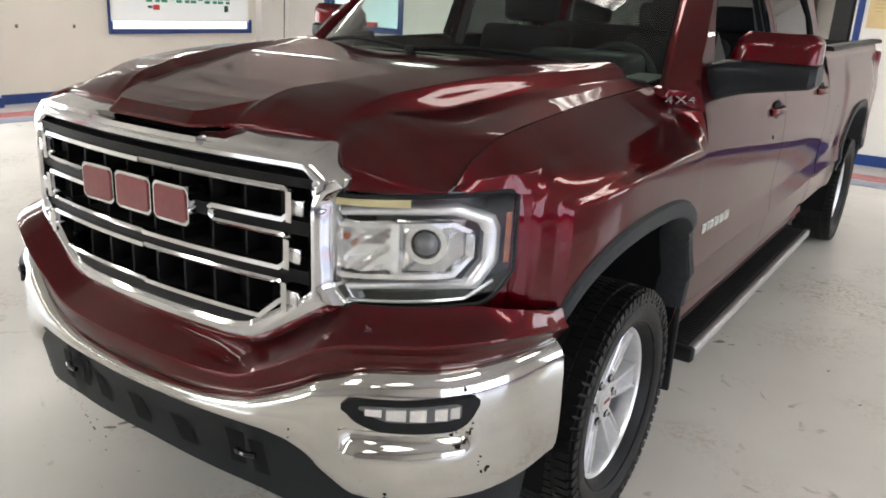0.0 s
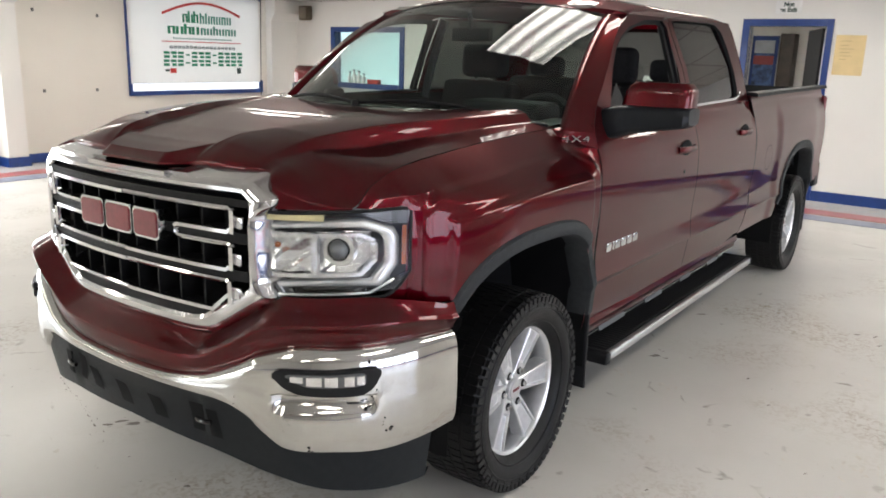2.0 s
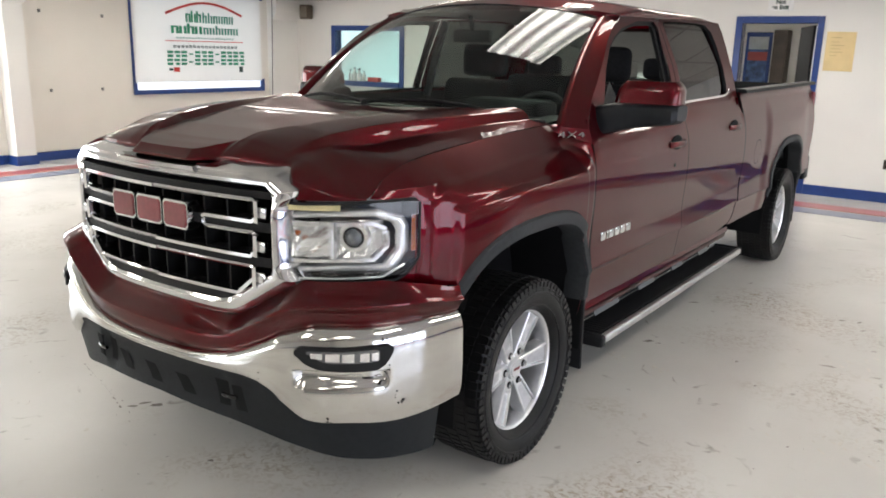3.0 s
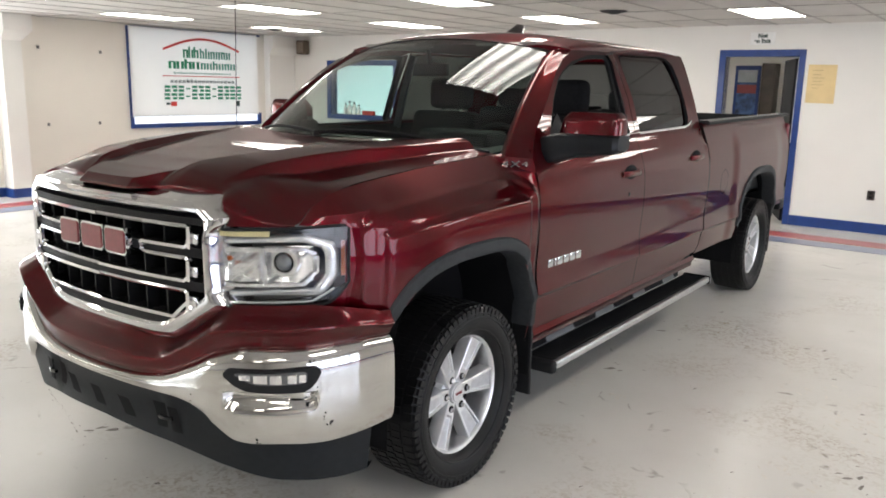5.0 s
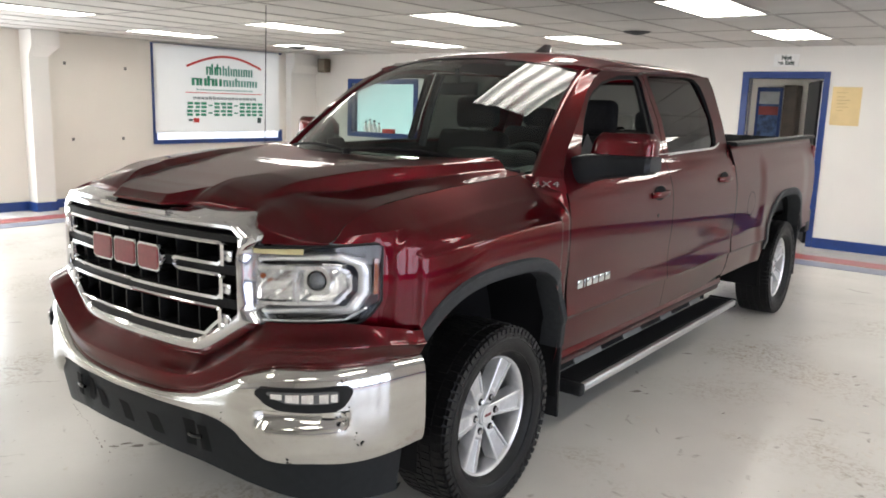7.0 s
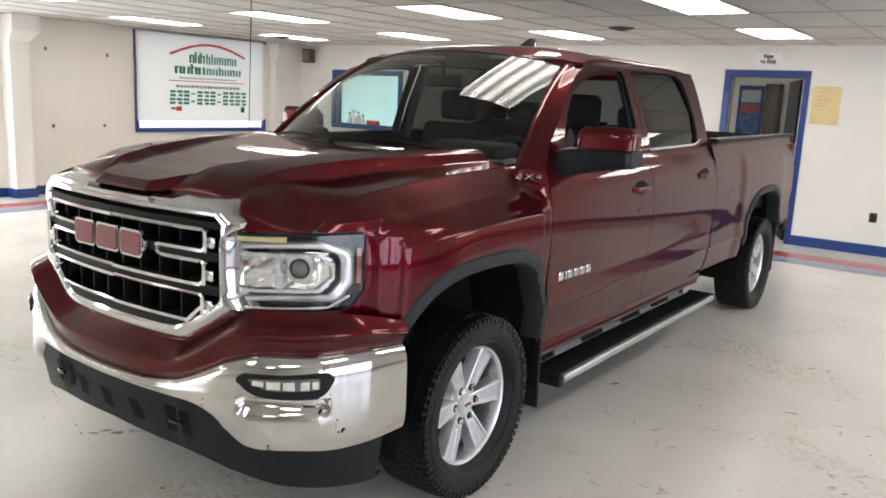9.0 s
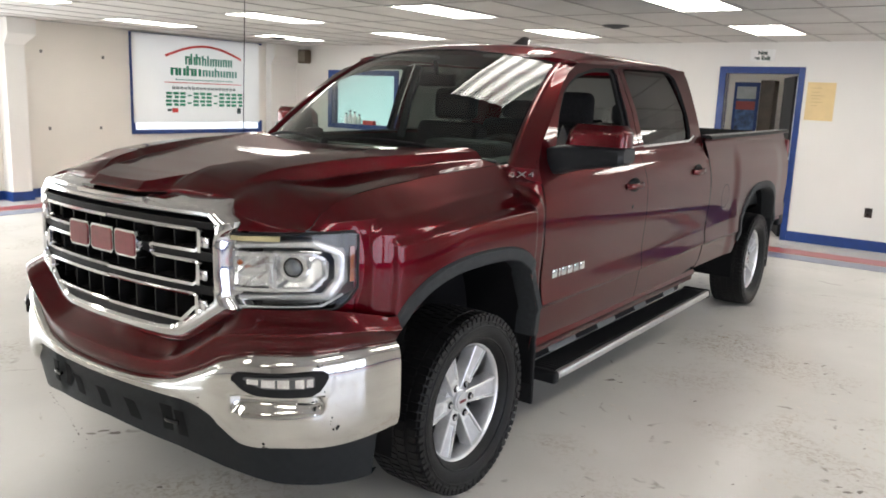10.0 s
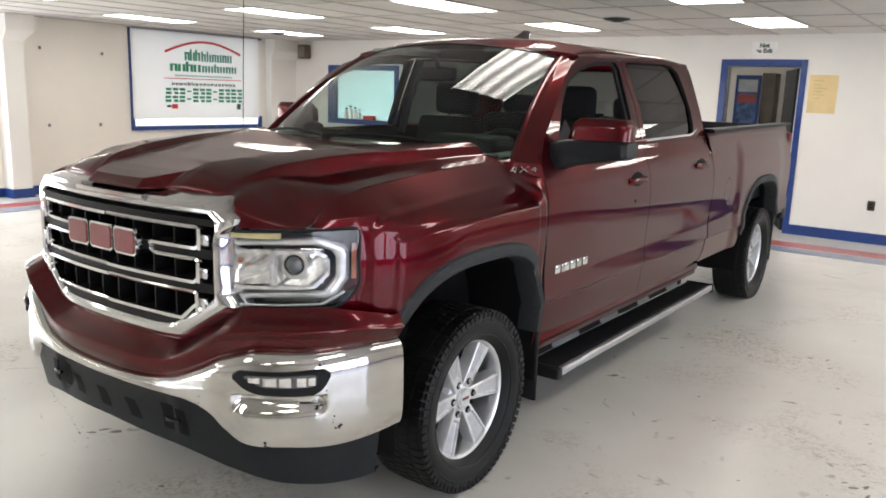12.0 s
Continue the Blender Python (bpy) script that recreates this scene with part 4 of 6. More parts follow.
def grille():
    g = sub_empty("grille", (0, -1.0, 1.0), truck)
    outer = outline_points(both([(0.20, 1.258), (0.545, 1.258), (0.616, 1.210), (0.610, 1.188), (0.579, 1.160), (0.577, 1.05), (0.583, 0.950), (0.612, 0.903), (0.375, 0.748)]))
    inner = outline_points(both([(0.20, 1.209), (0.508, 1.209), (0.530, 1.190), (0.533, 1.165), (0.536, 1.130), (0.5385, 1.05), (0.538, 0.965), (0.528, 0.930), (0.335, 0.815)]))
    rows = []
    for (xo, zo), (xi, zi) in zip(eased(outer), eased(inner)):
        row = []
        for t, d in ((-0.10, 0.105), (0.0, 0.055), (0.03, 0.026), (0.14, 0.008), (0.32, -0.003), (0.52, -0.008), (0.74, -0.007), (0.90, 0.0), (0.98, 0.012), (1.04, 0.06)):
            x, z = lerp(xo, xi, max(t, 0)), lerp(zo, zi, max(t, 0))
            row.append((x, grille_y(x, z) + d, z))
        rows.append(row)
    rows.append(rows[0])
    part("surround", grid(rows), CHROME, g, "polished chrome grille surround", 26)
    # chrome brow on top with a dark notch in the middle
    for s in (-1, 1):
        sec = []
        for x in np.linspace(0.16, 0.614, 22):
            k = sstep(0.16, 0.27, x)
            drop = 0.050 * max(0.0, (x - 0.545) / 0.071)
            z0, z1 = lerp(1.250, 1.258, k) - drop, lerp(1.254, 1.276, k) - drop
            y = grille_y(x, 1.2)
            rear = lerp(0.045, 0.090, sstep(0.16, 0.25, x))
            sec.append([(s * x, y + 0.004, z0 - 0.02), (s * x, y + 0.010, z0), (s * x, y + rear, z1), (s * x, y + rear + 0.012, z1 - 0.004), (s * x, y + rear + 0.012, z1 - 0.05)])
        part("brow", grid(sec), CHROME, g, "", 12)
    part("brow_lip", tube([(x, grille_y(x, 1.2) + 0.004, 1.250) for x in np.linspace(-0.21, 0.21, 13)], [(-0.03, -0.008), (0.012, -0.008), (0.012, 0.006), (-0.03, 0.008)]), CHROME, g)
    part("notch_cover", grid([[(x, grille_y(x, 1.2) + d, 1.252 + e) for d, e in ((0.006, -0.006), (0.03, 0.010), (0.11, 0.012))] for x in np.linspace(-0.26, 0.26, 13)]), BLACK_GLOSS, g)
    # dark backing and lattice
    back = [(x * 1.02, z) for x, z in inner]
    bm = bmesh.new()
    bm.faces.new([bm.verts.new((x, grille_y(x) + 0.115, z)) for x, z in back])
    part("backing", bm, DARK, g, smooth=0)
    def half_width(z):
        return curve([(0.82, 0.34), (0.925, 0.51), (1.12, 0.54), (1.19, 0.525)], z)

    for z in (1.188, 1.081, 0.964, 0.824):
        hw = half_width(z) + 0.01
        zh = 0.012 if z in (1.188, 0.824) else 0.017
        part("slat", tube([(x, grille_y(x) + 0.045, z) for x in np.linspace(-hw, hw, 21)], [(-0.05, -zh), (0.035, -zh), (0.04, zh), (-0.05, zh)]), BLACK, g)
    for i in range(-4, 5):
        x = i * 0.109
        lo = curve([(0.0, 0.82), (0.335, 0.82), (0.51, 0.92)], abs(x))
        bm = bmesh.new()
        y = grille_y(x)
        box(bm, x - 0.004, x + 0.004, y + 0.035, y + 0.115, lo, 1.19)
        part("fin", bm, BLACK, g, smooth=0)
    # chrome hoops
    def hoop(pts, closed=False):
        path = [(x, grille_y(x) + 0.004, z) for x, z in pts]
        part("chrome_strip", tube(path, [(-0.012, -0.006), (0.006, -0.0065), (0.010, 0.0), (0.006, 0.0065), (-0.012, 0.006)], closed), CHROME, g)

    def line(a, b, n):
        return [(lerp(a[0], b[0], k / n), lerp(a[1], b[1], k / n)) for k in range(n)]

    R1, R2, R3 = (1.172, 1.100), (1.062, 0.982), (0.946, 0.848)
    for s in (-1, 1):
        hoop([(s * x, z) for x, z in line((0, R1[0]), (0.47, R1[0]), 14) + line((0.47, R1[0]), (0.486, R1[0] - 0.014), 2) + line((0.486, R1[0] - 0.014), (0.484, R1[1] + 0.012), 5) + line((0.484, R1[1] + 0.012), (0.468, R1[1]), 2) + line((0.468, R1[1]), (0.262, R1[1]), 8) + line((0.262, R1[1]), (0.25, R1[1] - 0.008), 2) + line((0.25, R1[1] - 0.008), (0.25, R2[0] + 0.008), 3) + line((0.25, R2[0] + 0.008), (0.262, R2[0]), 2) + line((0.262, R2[0]), (0.466, R2[0]), 8) + line((0.466, R2[0]), (0.48, R2[0] - 0.014), 2) + line((0.48, R2[0] - 0.014), (0.474, R2[1] + 0.012), 5) + line((0.474, R2[1] + 0.012), (0.458, R2[1]), 2) + line((0.458, R2[1]), (0.0, R2[1]), 14) + [(0.0, R2[1])]])
        hoop([(s * x, z) for x, z in line((0, R3[0]), (0.456, R3[0]), 14) + line((0.456, R3[0]), (0.468, R3[0] - 0.012), 2) + line((0.468, R3[0] - 0.012), (0.464, R3[1] + 0.055), 4) + line((0.464, R3[1] + 0.055), (0.40, R3[1]), 5) + line((0.40, R3[1]), (0.0, R3[1]), 12) + [(0.0, R3[1])]])
        for z, x in ((1.132, 0.512), (1.018, 0.505), (0.912, 0.497)):
            y = grille_y(x)
            bm = slab(x - 0.024, x + 0.016, y - 0.008, y + 0.01, z - 0.018, z + 0.018, 0.003)
            box(bm, x - 0.03, x - 0.012, y - 0.014, y + 0.004, z - 0.036, z + 0.036)
            part("bracket", mirror_bm(bm, s), CHROME, g)
    # emblem: three plain chamfered red plates with bright rims
    e = sub_empty("emblem", (0, -1.03, 1.06), g)
    y = grille_y(0.1) - 0.028

    def plate(x0, x1, z0, z1, c, deep0, deep1):
        return prism([(x0 + c, z0), (x1 - c, z0), (x1, z0 + c), (x1, z1 - c), (x1 - c, z1), (x0 + c, z1), (x0, z1 - c), (x0, z0 + c)], deep0, deep1)

    for x0, x1 in ((-0.216, -0.082), (-0.072, 0.072), (0.082, 0.216)):
        part("emblem_rim", plate(x0, x1, 1.040, 1.138, 0.012, y, y + 0.05), CHROME, e, smooth=0)
        part("emblem_face", plate(x0 + 0.009, x1 - 0.009, 1.048, 1.130, 0.009, y - 0.004, y + 0.01), EMBLEM_RED, e, smooth=0)
    return g


LAMP_A, LAMP_B = Vector((0.615, -0.912, 0)), Vector((0.868, -0.622, 0))


def lamp_at(u, z, deep=0.0, s=1):
    """Place on the lamp face: u from the grille outwards, deep behind the lens."""
    p = LAMP_A.lerp(LAMP_B, u) if u >= 0 else LAMP_A + Vector((0.25 * u, 0.09 * u, 0))
    n = Vector((LAMP_B.y - LAMP_A.y, LAMP_A.x - LAMP_B.x, 0)).normalized()
    bow = 0.035 * 4 * u * (1 - u) if 0 <= u <= 1 else 0
    p = p + n * (bow - deep)
    return Vector((s * p.x, p.y, z))


def lamp_loop(corners, s, deep, per=8):
    pts = []
    for (u0, z0), (u1, z1) in zip(corners, corners[1:]):
        for k in range(per):
            pts.append(lamp_at(lerp(u0, u1, k / per), lerp(z0, z1, k / per), deep, s))
    pts.append(lamp_at(*corners[-1], deep, s))
    return pts


def headlight(s):
    h = sub_empty("headlight", tuple(lamp_at(0.5, 1.04, 0, s)), truck)
    top, bot = 1.178, 0.905
    def limits(u):
        return bot + 0.080 * max(0.0, (u - 0.78) / 0.26) ** 2, top - 0.01 * (1 - max(u, 0)) - 0.022 * max(0.0, (u - 0.92) / 0.14) ** 3

    us = np.linspace(-0.20, 1.03, 34)
    part("housing", grid([[lamp_at(u, lerp(limits(u)[0], limits(u)[1], k / 10), 0.110 * min(1, (1.05 - u) * 8) * min(1, (u + 0.22) * 12), s) for k in range(11)] for u in us]), LAMP_GREY, h)
    g = part("lens", grid([[lamp_at(u, lerp(limits(u)[0], limits(u)[1], k / 10), -0.004, s) for k in range(11)] for u in us]), LENS, h, "clear headlight lens")
    g.visible_shadow = False
    rim = [lamp_at(u, limits(u)[0], 0.0, s) for u in us] + [lamp_at(u, limits(u)[1], 0.0, s) for u in us[::-1]]
    part("lamp_seal", tube(rim, ring(0.006, 6), True), BLACK, h)
    rows = [[lamp_at(u, lerp(0.868, 1.166 if u > 1.01 else limits(u)[0] + 0.004, k / 8), 0.005, s) for k in range(9)] for u in np.linspace(0.55, 1.13, 40)]
    part("lamp_filler", grid(rows), PAINT, truck)
    # bright C-shaped guide
    guide = [(-0.18, 1.122), (0.64, 1.134), (0.84, 1.108), (0.885, 1.080), (0.885, 1.004), (0.76, 0.944), (-0.18, 0.940)]
    rows = []
    for k, (u, z) in enumerate(guide):
        side = sstep(0.5, 0.88, u)
        cu, cz = 0.20, 1.035
        wide = lerp(0.021, 0.058, side)
        du, dz = (u - cu) * side, z - cz
        l = math.hypot(du * 0.38, dz)
        rows.append([lamp_at(u + du / l * wide * o * 0.9, z + dz / l * wide * o, d, s) for o, d in ((-0.50, 0.045), (-0.46, 0.022), (-0.3, 0.016), (0.1, 0.013), (0.42, 0.018), (0.5, 0.030), (0.52, 0.06))])
    fine = []
    for a, b in zip(rows, rows[1:]):
        fine += [[p.lerp(q, k / 4) for p, q in zip(a, b)] for k in range(4)]
    part("light_guide", grid(fine + [rows[-1]]), LIGHT_GUIDE, h, "C-shaped clear light guide", 50)
    sec2 = [(-0.012, -0.006), (0.006, -0.006), (0.006, 0.006), (-0.012, 0.006)]
    part("inner_trim", tube(lamp_loop([(-0.18, 1.094), (0.62, 1.098), (0.735, 1.078), (0.735, 1.018), (0.63, 0.975), (-0.18, 0.974)], s, 0.030), sec2), REFLECTOR, h)
    bm = grid([[lamp_at(lerp(-0.17, 0.34, i / 8), lerp(1.145, 1.168, k / 2), 0.004, s) for k in range(3)] for i in range(9)])
    part("upper_bar", bm, material("pale_amber_bar", (0.70, 0.62, 0.34), 0.25, 0.2, 0.5), h, "pale amber reflector bar")
    part("lower_bar", tube(lamp_loop([(-0.18, 0.916), (0.70, 0.917), (0.90, 0.955)], s, 0.012), ring(0.0045, 6)), LIGHT_GUIDE, h)
    # reflector bowl with turn signal
    bm = grid([[lamp_at(lerp(-0.14, 0.27, i / 8), lerp(0.985, 1.105, k / 8), 0.030 + 0.022 * math.sin(math.pi * i / 8) * math.sin(math.pi * k / 8) + 0.005 * ((i * 5 + k * 3) % 4 - 1.5) * (0 < i < 8), s) for k in range(9)] for i in range(9)])
    part("reflector", bm, REFLECTOR, h, smooth=0)
    part("divider", tube([lamp_at(0.28, z, 0.026, s) for z in (0.976, 1.04, 1.104)], [(-0.014, -0.007), (0.010, -0.007), (0.010, 0.007), (-0.014, 0.007)]), REFLECTOR, h)
    bm = bmesh.new()
    bmesh.ops.create_uvsphere(bm, u_segments=12, v_segments=8, radius=0.014, matrix=Matrix.Translation(lamp_at(-0.02, 1.065, 0.05, s)))
    part("signal_bulb", bm, AMBER, h)
    bm = grid([[lamp_at(lerp(0.29, 0.72, i / 6), lerp(0.978, 1.104, k / 6), 0.050 + 0.006 * ((i * 3 + k * 5) % 4 - 1.5), s) for k in range(7)] for i in range(7)])
    part("bezel", bm, REFLECTOR, h, smooth=0)
    n = Vector((s * (LAMP_B.y - LAMP_A.y), LAMP_A.x - LAMP_B.x, 0)).normalized()
    n = Vector((s * 0.45, -0.89, 0))
    rot = n.to_track_quat("Z", "Y").to_matrix().to_4x4()
    c = lamp_at(0.47, 1.052, 0.044, s)
    for r, d, mat, nm in ((0.053, 0.03, REFLECTOR, "projector_ring"), (0.038, 0.034, BLACK_GLOSS, "projector_shroud")):
        bm = bmesh.new()
        bmesh.ops.create_cone(bm, segments=28, radius1=r, radius2=r * 0.94, depth=d, cap_ends=True, matrix=Matrix.Translation(c) @ rot)
        part(nm, bm, mat, h)
    bm = bmesh.new()
    bmesh.ops.create_uvsphere(bm, u_segments=24, v_segments=14, radius=0.032, matrix=Matrix.Translation(c + n * 0.004) @ rot)
    part("projector_lens", bm, material("projector_glass", (0.13, 0.14, 0.15), 0.03, 0.2, 1.0), h)
    bm = grid([[lamp_at(lerp(0.958, 1.000, i / 3), lerp(1.000, 1.125, k / 6), 0.002, s) for k in range(7)] for i in range(4)])
    part("side_marker", bm, AMBER, h, "amber side marker reflector")
    return h


BUMPER = [(0.0, -1.085), (0.30, -1.068), (0.60, -1.005), (0.76, -0.93), (0.88, -0.81), (0.945, -0.66), (0.972, -0.49)]


def bumper_at(u, off=0.0):
    """Plan of the bumper, u from -1 to 1 round the front, by arc."""
    pts = [(-x, y) for x, y in BUMPER[:0:-1]] + BUMPER
    d = [0.0]
    for a, b in zip(pts, pts[1:]):
        d.append(d[-1] + math.hypot(b[0] - a[0], b[1] - a[1]))
    t = (u + 1) / 2 * d[-1]
    x = smooth_curve(list(zip(d, [p[0] for p in pts])), t)
    y = smooth_curve(list(zip(d, [p[1] for p in pts])), t)
    e = 0.01
    x2, y2 = smooth_curve(list(zip(d, [p[0] for p in pts])), min(t + e, d[-1])), smooth_curve(list(zip(d, [p[1] for p in pts])), min(t + e, d[-1]))
    x1, y1 = smooth_curve(list(zip(d, [p[0] for p in pts])), max(t - e, 0)), smooth_curve(list(zip(d, [p[1] for p in pts])), max(t - e, 0))
    l = math.hypot(x2 - x1, y2 - y1)
    nx, ny = (y2 - y1) / l, -(x2 - x1) / l
    return x + nx * off, y + ny * off


def u_of_x(x):
    us = np.linspace(0, 1, 200)
    xs = [bumper_at(float(u))[0] for u in us]
    return float(np.interp(abs(x), xs, us)) * (1 if x >= 0 else -1)


B_TOP = [(0.0, 0.622), (0.2, 0.630), (0.316, 0.655), (0.394, 0.702), (0.486, 0.762), (0.565, 0.790), (0.707, 0.790), (0.87, 0.792), (1.0, 0.783)]
B_BOT = [(0.0, 0.585), (0.16, 0.586), (0.352, 0.576), (0.44, 0.540), (0.53, 0.455), (0.67, 0.445), (0.78, 0.438), (0.9, 0.444), (1.0, 0.452)]

DAM_LOW = [(0.0, 0.395), (0.29, 0.378), (0.482, 0.338), (0.64, 0.300), (0.93, 0.268)]


def b_top(u):
    return smooth_curve(B_TOP, abs(u))


def b_bot(u):
    return smooth_curve(B_BOT, abs(u))


def front_bumper():
    b = sub_empty("front_bumper", (0, -1.05, 0.6), truck)
    rows = []
    us = np.linspace(-1, 1, 241)
    for u in us:
        row = []
        for t, o in ((0.0, -0.05), (0.0, -0.012), (0.02, 0.0), (0.10, 0.010), (0.2, 0.013), (0.30, 0.014), (0.36, 0.014), (0.42, 0.014), (0.48, 0.014), (0.51, 0.0135), (0.53, 0.0132), (0.55, 0.013), (0.57, 0.0127), (0.60, 0.0125), (0.7, 0.012), (0.78, 0.0105), (0.86, 0.006), (0.92, -0.003), (0.965, -0.018), (1.0, -0.045), (1.0, -0.085)):
            zz = lerp(b_bot(u), b_top(u), t)
            scoop = 0.026 * sstep(0.505, 0.525, abs(u)) * sstep(0.762, 0.742, abs(u)) * sstep(0.582, 0.600, zz) * sstep(0.638, 0.630, zz)
            x, y = bumper_at(float(u), o - scoop)
            row.append((x, y, zz))
        rows.append(row)
    part("chrome_face", grid(rows), CHROME_WORN, b, "chrome bumper face with scuffs and chips")
    crng = random.Random(8)
    for uc, zc, size, n in ((0.745, 0.60, 0.010, 5), (0.752, 0.655, 0.007, 3), (0.79, 0.52, 0.011, 5), (0.775, 0.545, 0.006, 3), (0.60, 0.462, 0.010, 3), (0.735, 0.752, 0.008, 4), (0.40, 0.60, 0.005, 2), (0.55, 0.565, 0.005, 2)):
        bm = bmesh.new()
        for _ in range(n):
            u1, z1, r1 = uc + crng.gauss(0, 0.010), zc + crng.gauss(0, 0.010), size * crng.uniform(0.4, 1.0)
            ring_ = []
            for k in range(7):
                a, rr = 2 * math.pi * k / 7, r1 * crng.uniform(0.5, 1.1)
                uu, zz = u1 + rr * math.cos(a) * 0.55, z1 + 0.7 * rr * math.sin(a)
                t = (zz - b_bot(uu)) / (b_top(uu) - b_bot(uu))
                off = curve([(0.0, -0.012), (0.02, 0.0), (0.10, 0.010), (0.2, 0.013), (0.48, 0.014), (0.60, 0.0125), (0.7, 0.012), (0.86, 0.006), (0.92, -0.003), (1.0, -0.04)], t)
                x, y = bumper_at(uu, off + 0.0012)
                ring_.append(bm.verts.new((x, y, zz)))
            bm.faces.new(ring_)
        part("paint_chip", bm, DARK, b, "dark chips where the chrome has flaked")
    # painted fascia between bumper, grille and lamps
    rows = []
    for u in us:
        ztop = smooth_curve([(0.0, 0.750), (0.28, 0.750), (0.36, 0.803), (0.46, 0.880), (0.51, 0.913), (0.74, 0.916), (0.86, 0.905), (0.92, 0.885), (0.96, 0.868), (1.0, 0.866)], abs(u))
        row = []
        back = lerp(lerp(-0.095, -0.072, sstep(0.4, 0.6, abs(u))), -0.012, sstep(0.76, 0.88, abs(u)))
        for t in (0, 0.08, 0.16, 0.26, 0.36, 0.46, 0.52, 0.56, 0.60, 0.64, 0.68, 0.74, 0.82, 0.91, 1.0):
            lip = lerp(-0.008, 0.012, sstep(0.30, 0.48, abs(u)))
            out = smooth_curve([(0, -0.036), (0.14, -0.016), (0.30, -0.008), (0.46, -0.003 + lip * 0.5), (0.56, 0.001 + lip), (0.64, -0.007 + lip), (0.80, lerp(-0.007 + lip, back, 0.55)), (1.0, back)], t)
            x, y = bumper_at(float(u), out)
            row.append((x, y, lerp(b_top(u) - 0.02, ztop, t)))
        rows.append(row)
    part("fascia", grid(rows), PAINT, b, "", 32)
    # air dam
    rows = []
    for u in np.linspace(-0.93, 0.93, 81):
        zb = smooth_curve(DAM_LOW, abs(u))
        row = []
        for t in np.linspace(0, 1, 9):
            x, y = bumper_at(float(u), lerp(-0.045, -0.018, t) - 0.02 * math.sin(math.pi * t) * (abs(u) < 0.3))
            row.append((x, y, lerp(zb, b_bot(u) + 0.012, t)))
        row.insert(0, (row[0][0] * 0.97, row[0][1] + 0.06, row[0][2]))
        rows.append(row)
    part("air_dam", grid(rows), DAM, b, "black plastic air dam")
    def dam_patch(name, x0, x1, z0, z1, slant, mat, off):
        rows_ = []
        for k in range(7):
            row_ = []
            for j in range(5):
                z = lerp(z0, z1, j / 4)
                xx = lerp(x0, x1, k / 6) + slant * (z - z0)
                uu = u_of_x(xx)
                zb = smooth_curve(DAM_LOW, abs(uu))
                t = (z - zb) / (b_bot(uu) + 0.012 - zb)
                x, y = bumper_at(uu, lerp(-0.045, -0.018, t) - 0.02 * math.sin(math.pi * t) * (abs(uu) < 0.3) + off)
                row_.append((x, y, z))
            rows_.append(row_)
        return part(name, grid(rows_), mat, b)

    # dark patches just proud of the dam paint the shade inside its slots
    for xs in (-0.235, -0.045, 0.145):
        dam_patch("dam_slot_shade", xs - 0.010, xs + 0.058, 0.428, 0.492, -0.75, DARK, 0.003)
    for s in (-1, 1):
        # tow hook, over a dark patch that paints the shade of its pocket
        x0, x1 = sorted((s * 0.318, s * 0.452))
        dam_patch("hook_pocket_shade", x0, x1, 0.426, 0.522, -0.15 * s, DARK, 0.003)
        x, y = bumper_at(s * u_of_x(0.385), -0.030)
        M = Matrix.Translation((x, y, 0.482)) @ Matrix.Rotation(0.17 * s, 4, "Z")
        hook = [M @ Vector((-0.03 + 0.06 * t, -0.004 - 0.006 * math.sin(math.pi * t), -0.004)) for t in np.linspace(0, 1, 7)]
        part("tow_hook", tube(hook, ring(0.008, 8)), BLACK_GLOSS, b)
        # fog lamp
        u0, u1 = 0.515, 0.765
        f = sub_empty("fog_lamp", (*bumper_at(s * 0.62, 0.01), 0.68), b)

        def patch(shape, off0, off1, nm, mat):
            top_, bot_ = shape
            rows_ = []
            for k in range(25):
                t = k / 24
                u = lerp(u0, u1, t)
                zt, zb = smooth_curve(top_, t), smooth_curve(bot_, t)
                row_ = []
                for v, o in ((0, off0), (0.06, off1), (0.5, off1), (0.94, off1), (1, off0)):
                    x_, y_ = bumper_at(s * u, o)
                    row_.append((x_, y_, lerp(zb, zt, v)))
                rows_.append(row_)
            part(nm, grid(rows_), mat, f)

        patch(([(0, 0.708), (0.05, 0.722), (0.5, 0.723), (0.95, 0.728), (1, 0.716)], [(0, 0.692), (0.1, 0.662), (0.28, 0.640), (0.82, 0.636), (0.94, 0.66), (1, 0.70)]), 0.008, 0.021, "fog_bezel", BLACK)
        u0, u1 = 0.548, 0.730
        patch(([(0, 0.706), (0.05, 0.710), (0.5, 0.711), (0.95, 0.714), (1, 0.708)], [(0, 0.700), (0.15, 0.682), (0.32, 0.670), (0.9, 0.670), (1, 0.678)]), 0.020, 0.023, "fog_lens", LAMP_GREY)
        for a0, a1, za, bright in ((0.560, 0.592, 0.686, 1), (0.592, 0.600, 0.680, 0), (0.600, 0.634, 0.676, 1), (0.634, 0.640, 0.675, 0), (0.640, 0.668, 0.674, 1), (0.668, 0.682, 0.674, 0), (0.682, 0.704, 0.674, 1), (0.704, 0.709, 0.675, 0), (0.709, 0.726, 0.677, 1)):
            u0, u1 = a0, a1
            patch(([(0, 0.705), (1, 0.706)], [(0, za), (1, za - 0.002)]), 0.0225, 0.0255, "fog_reflector", REFLECTOR if bright else LAMP_GREY)
    return b


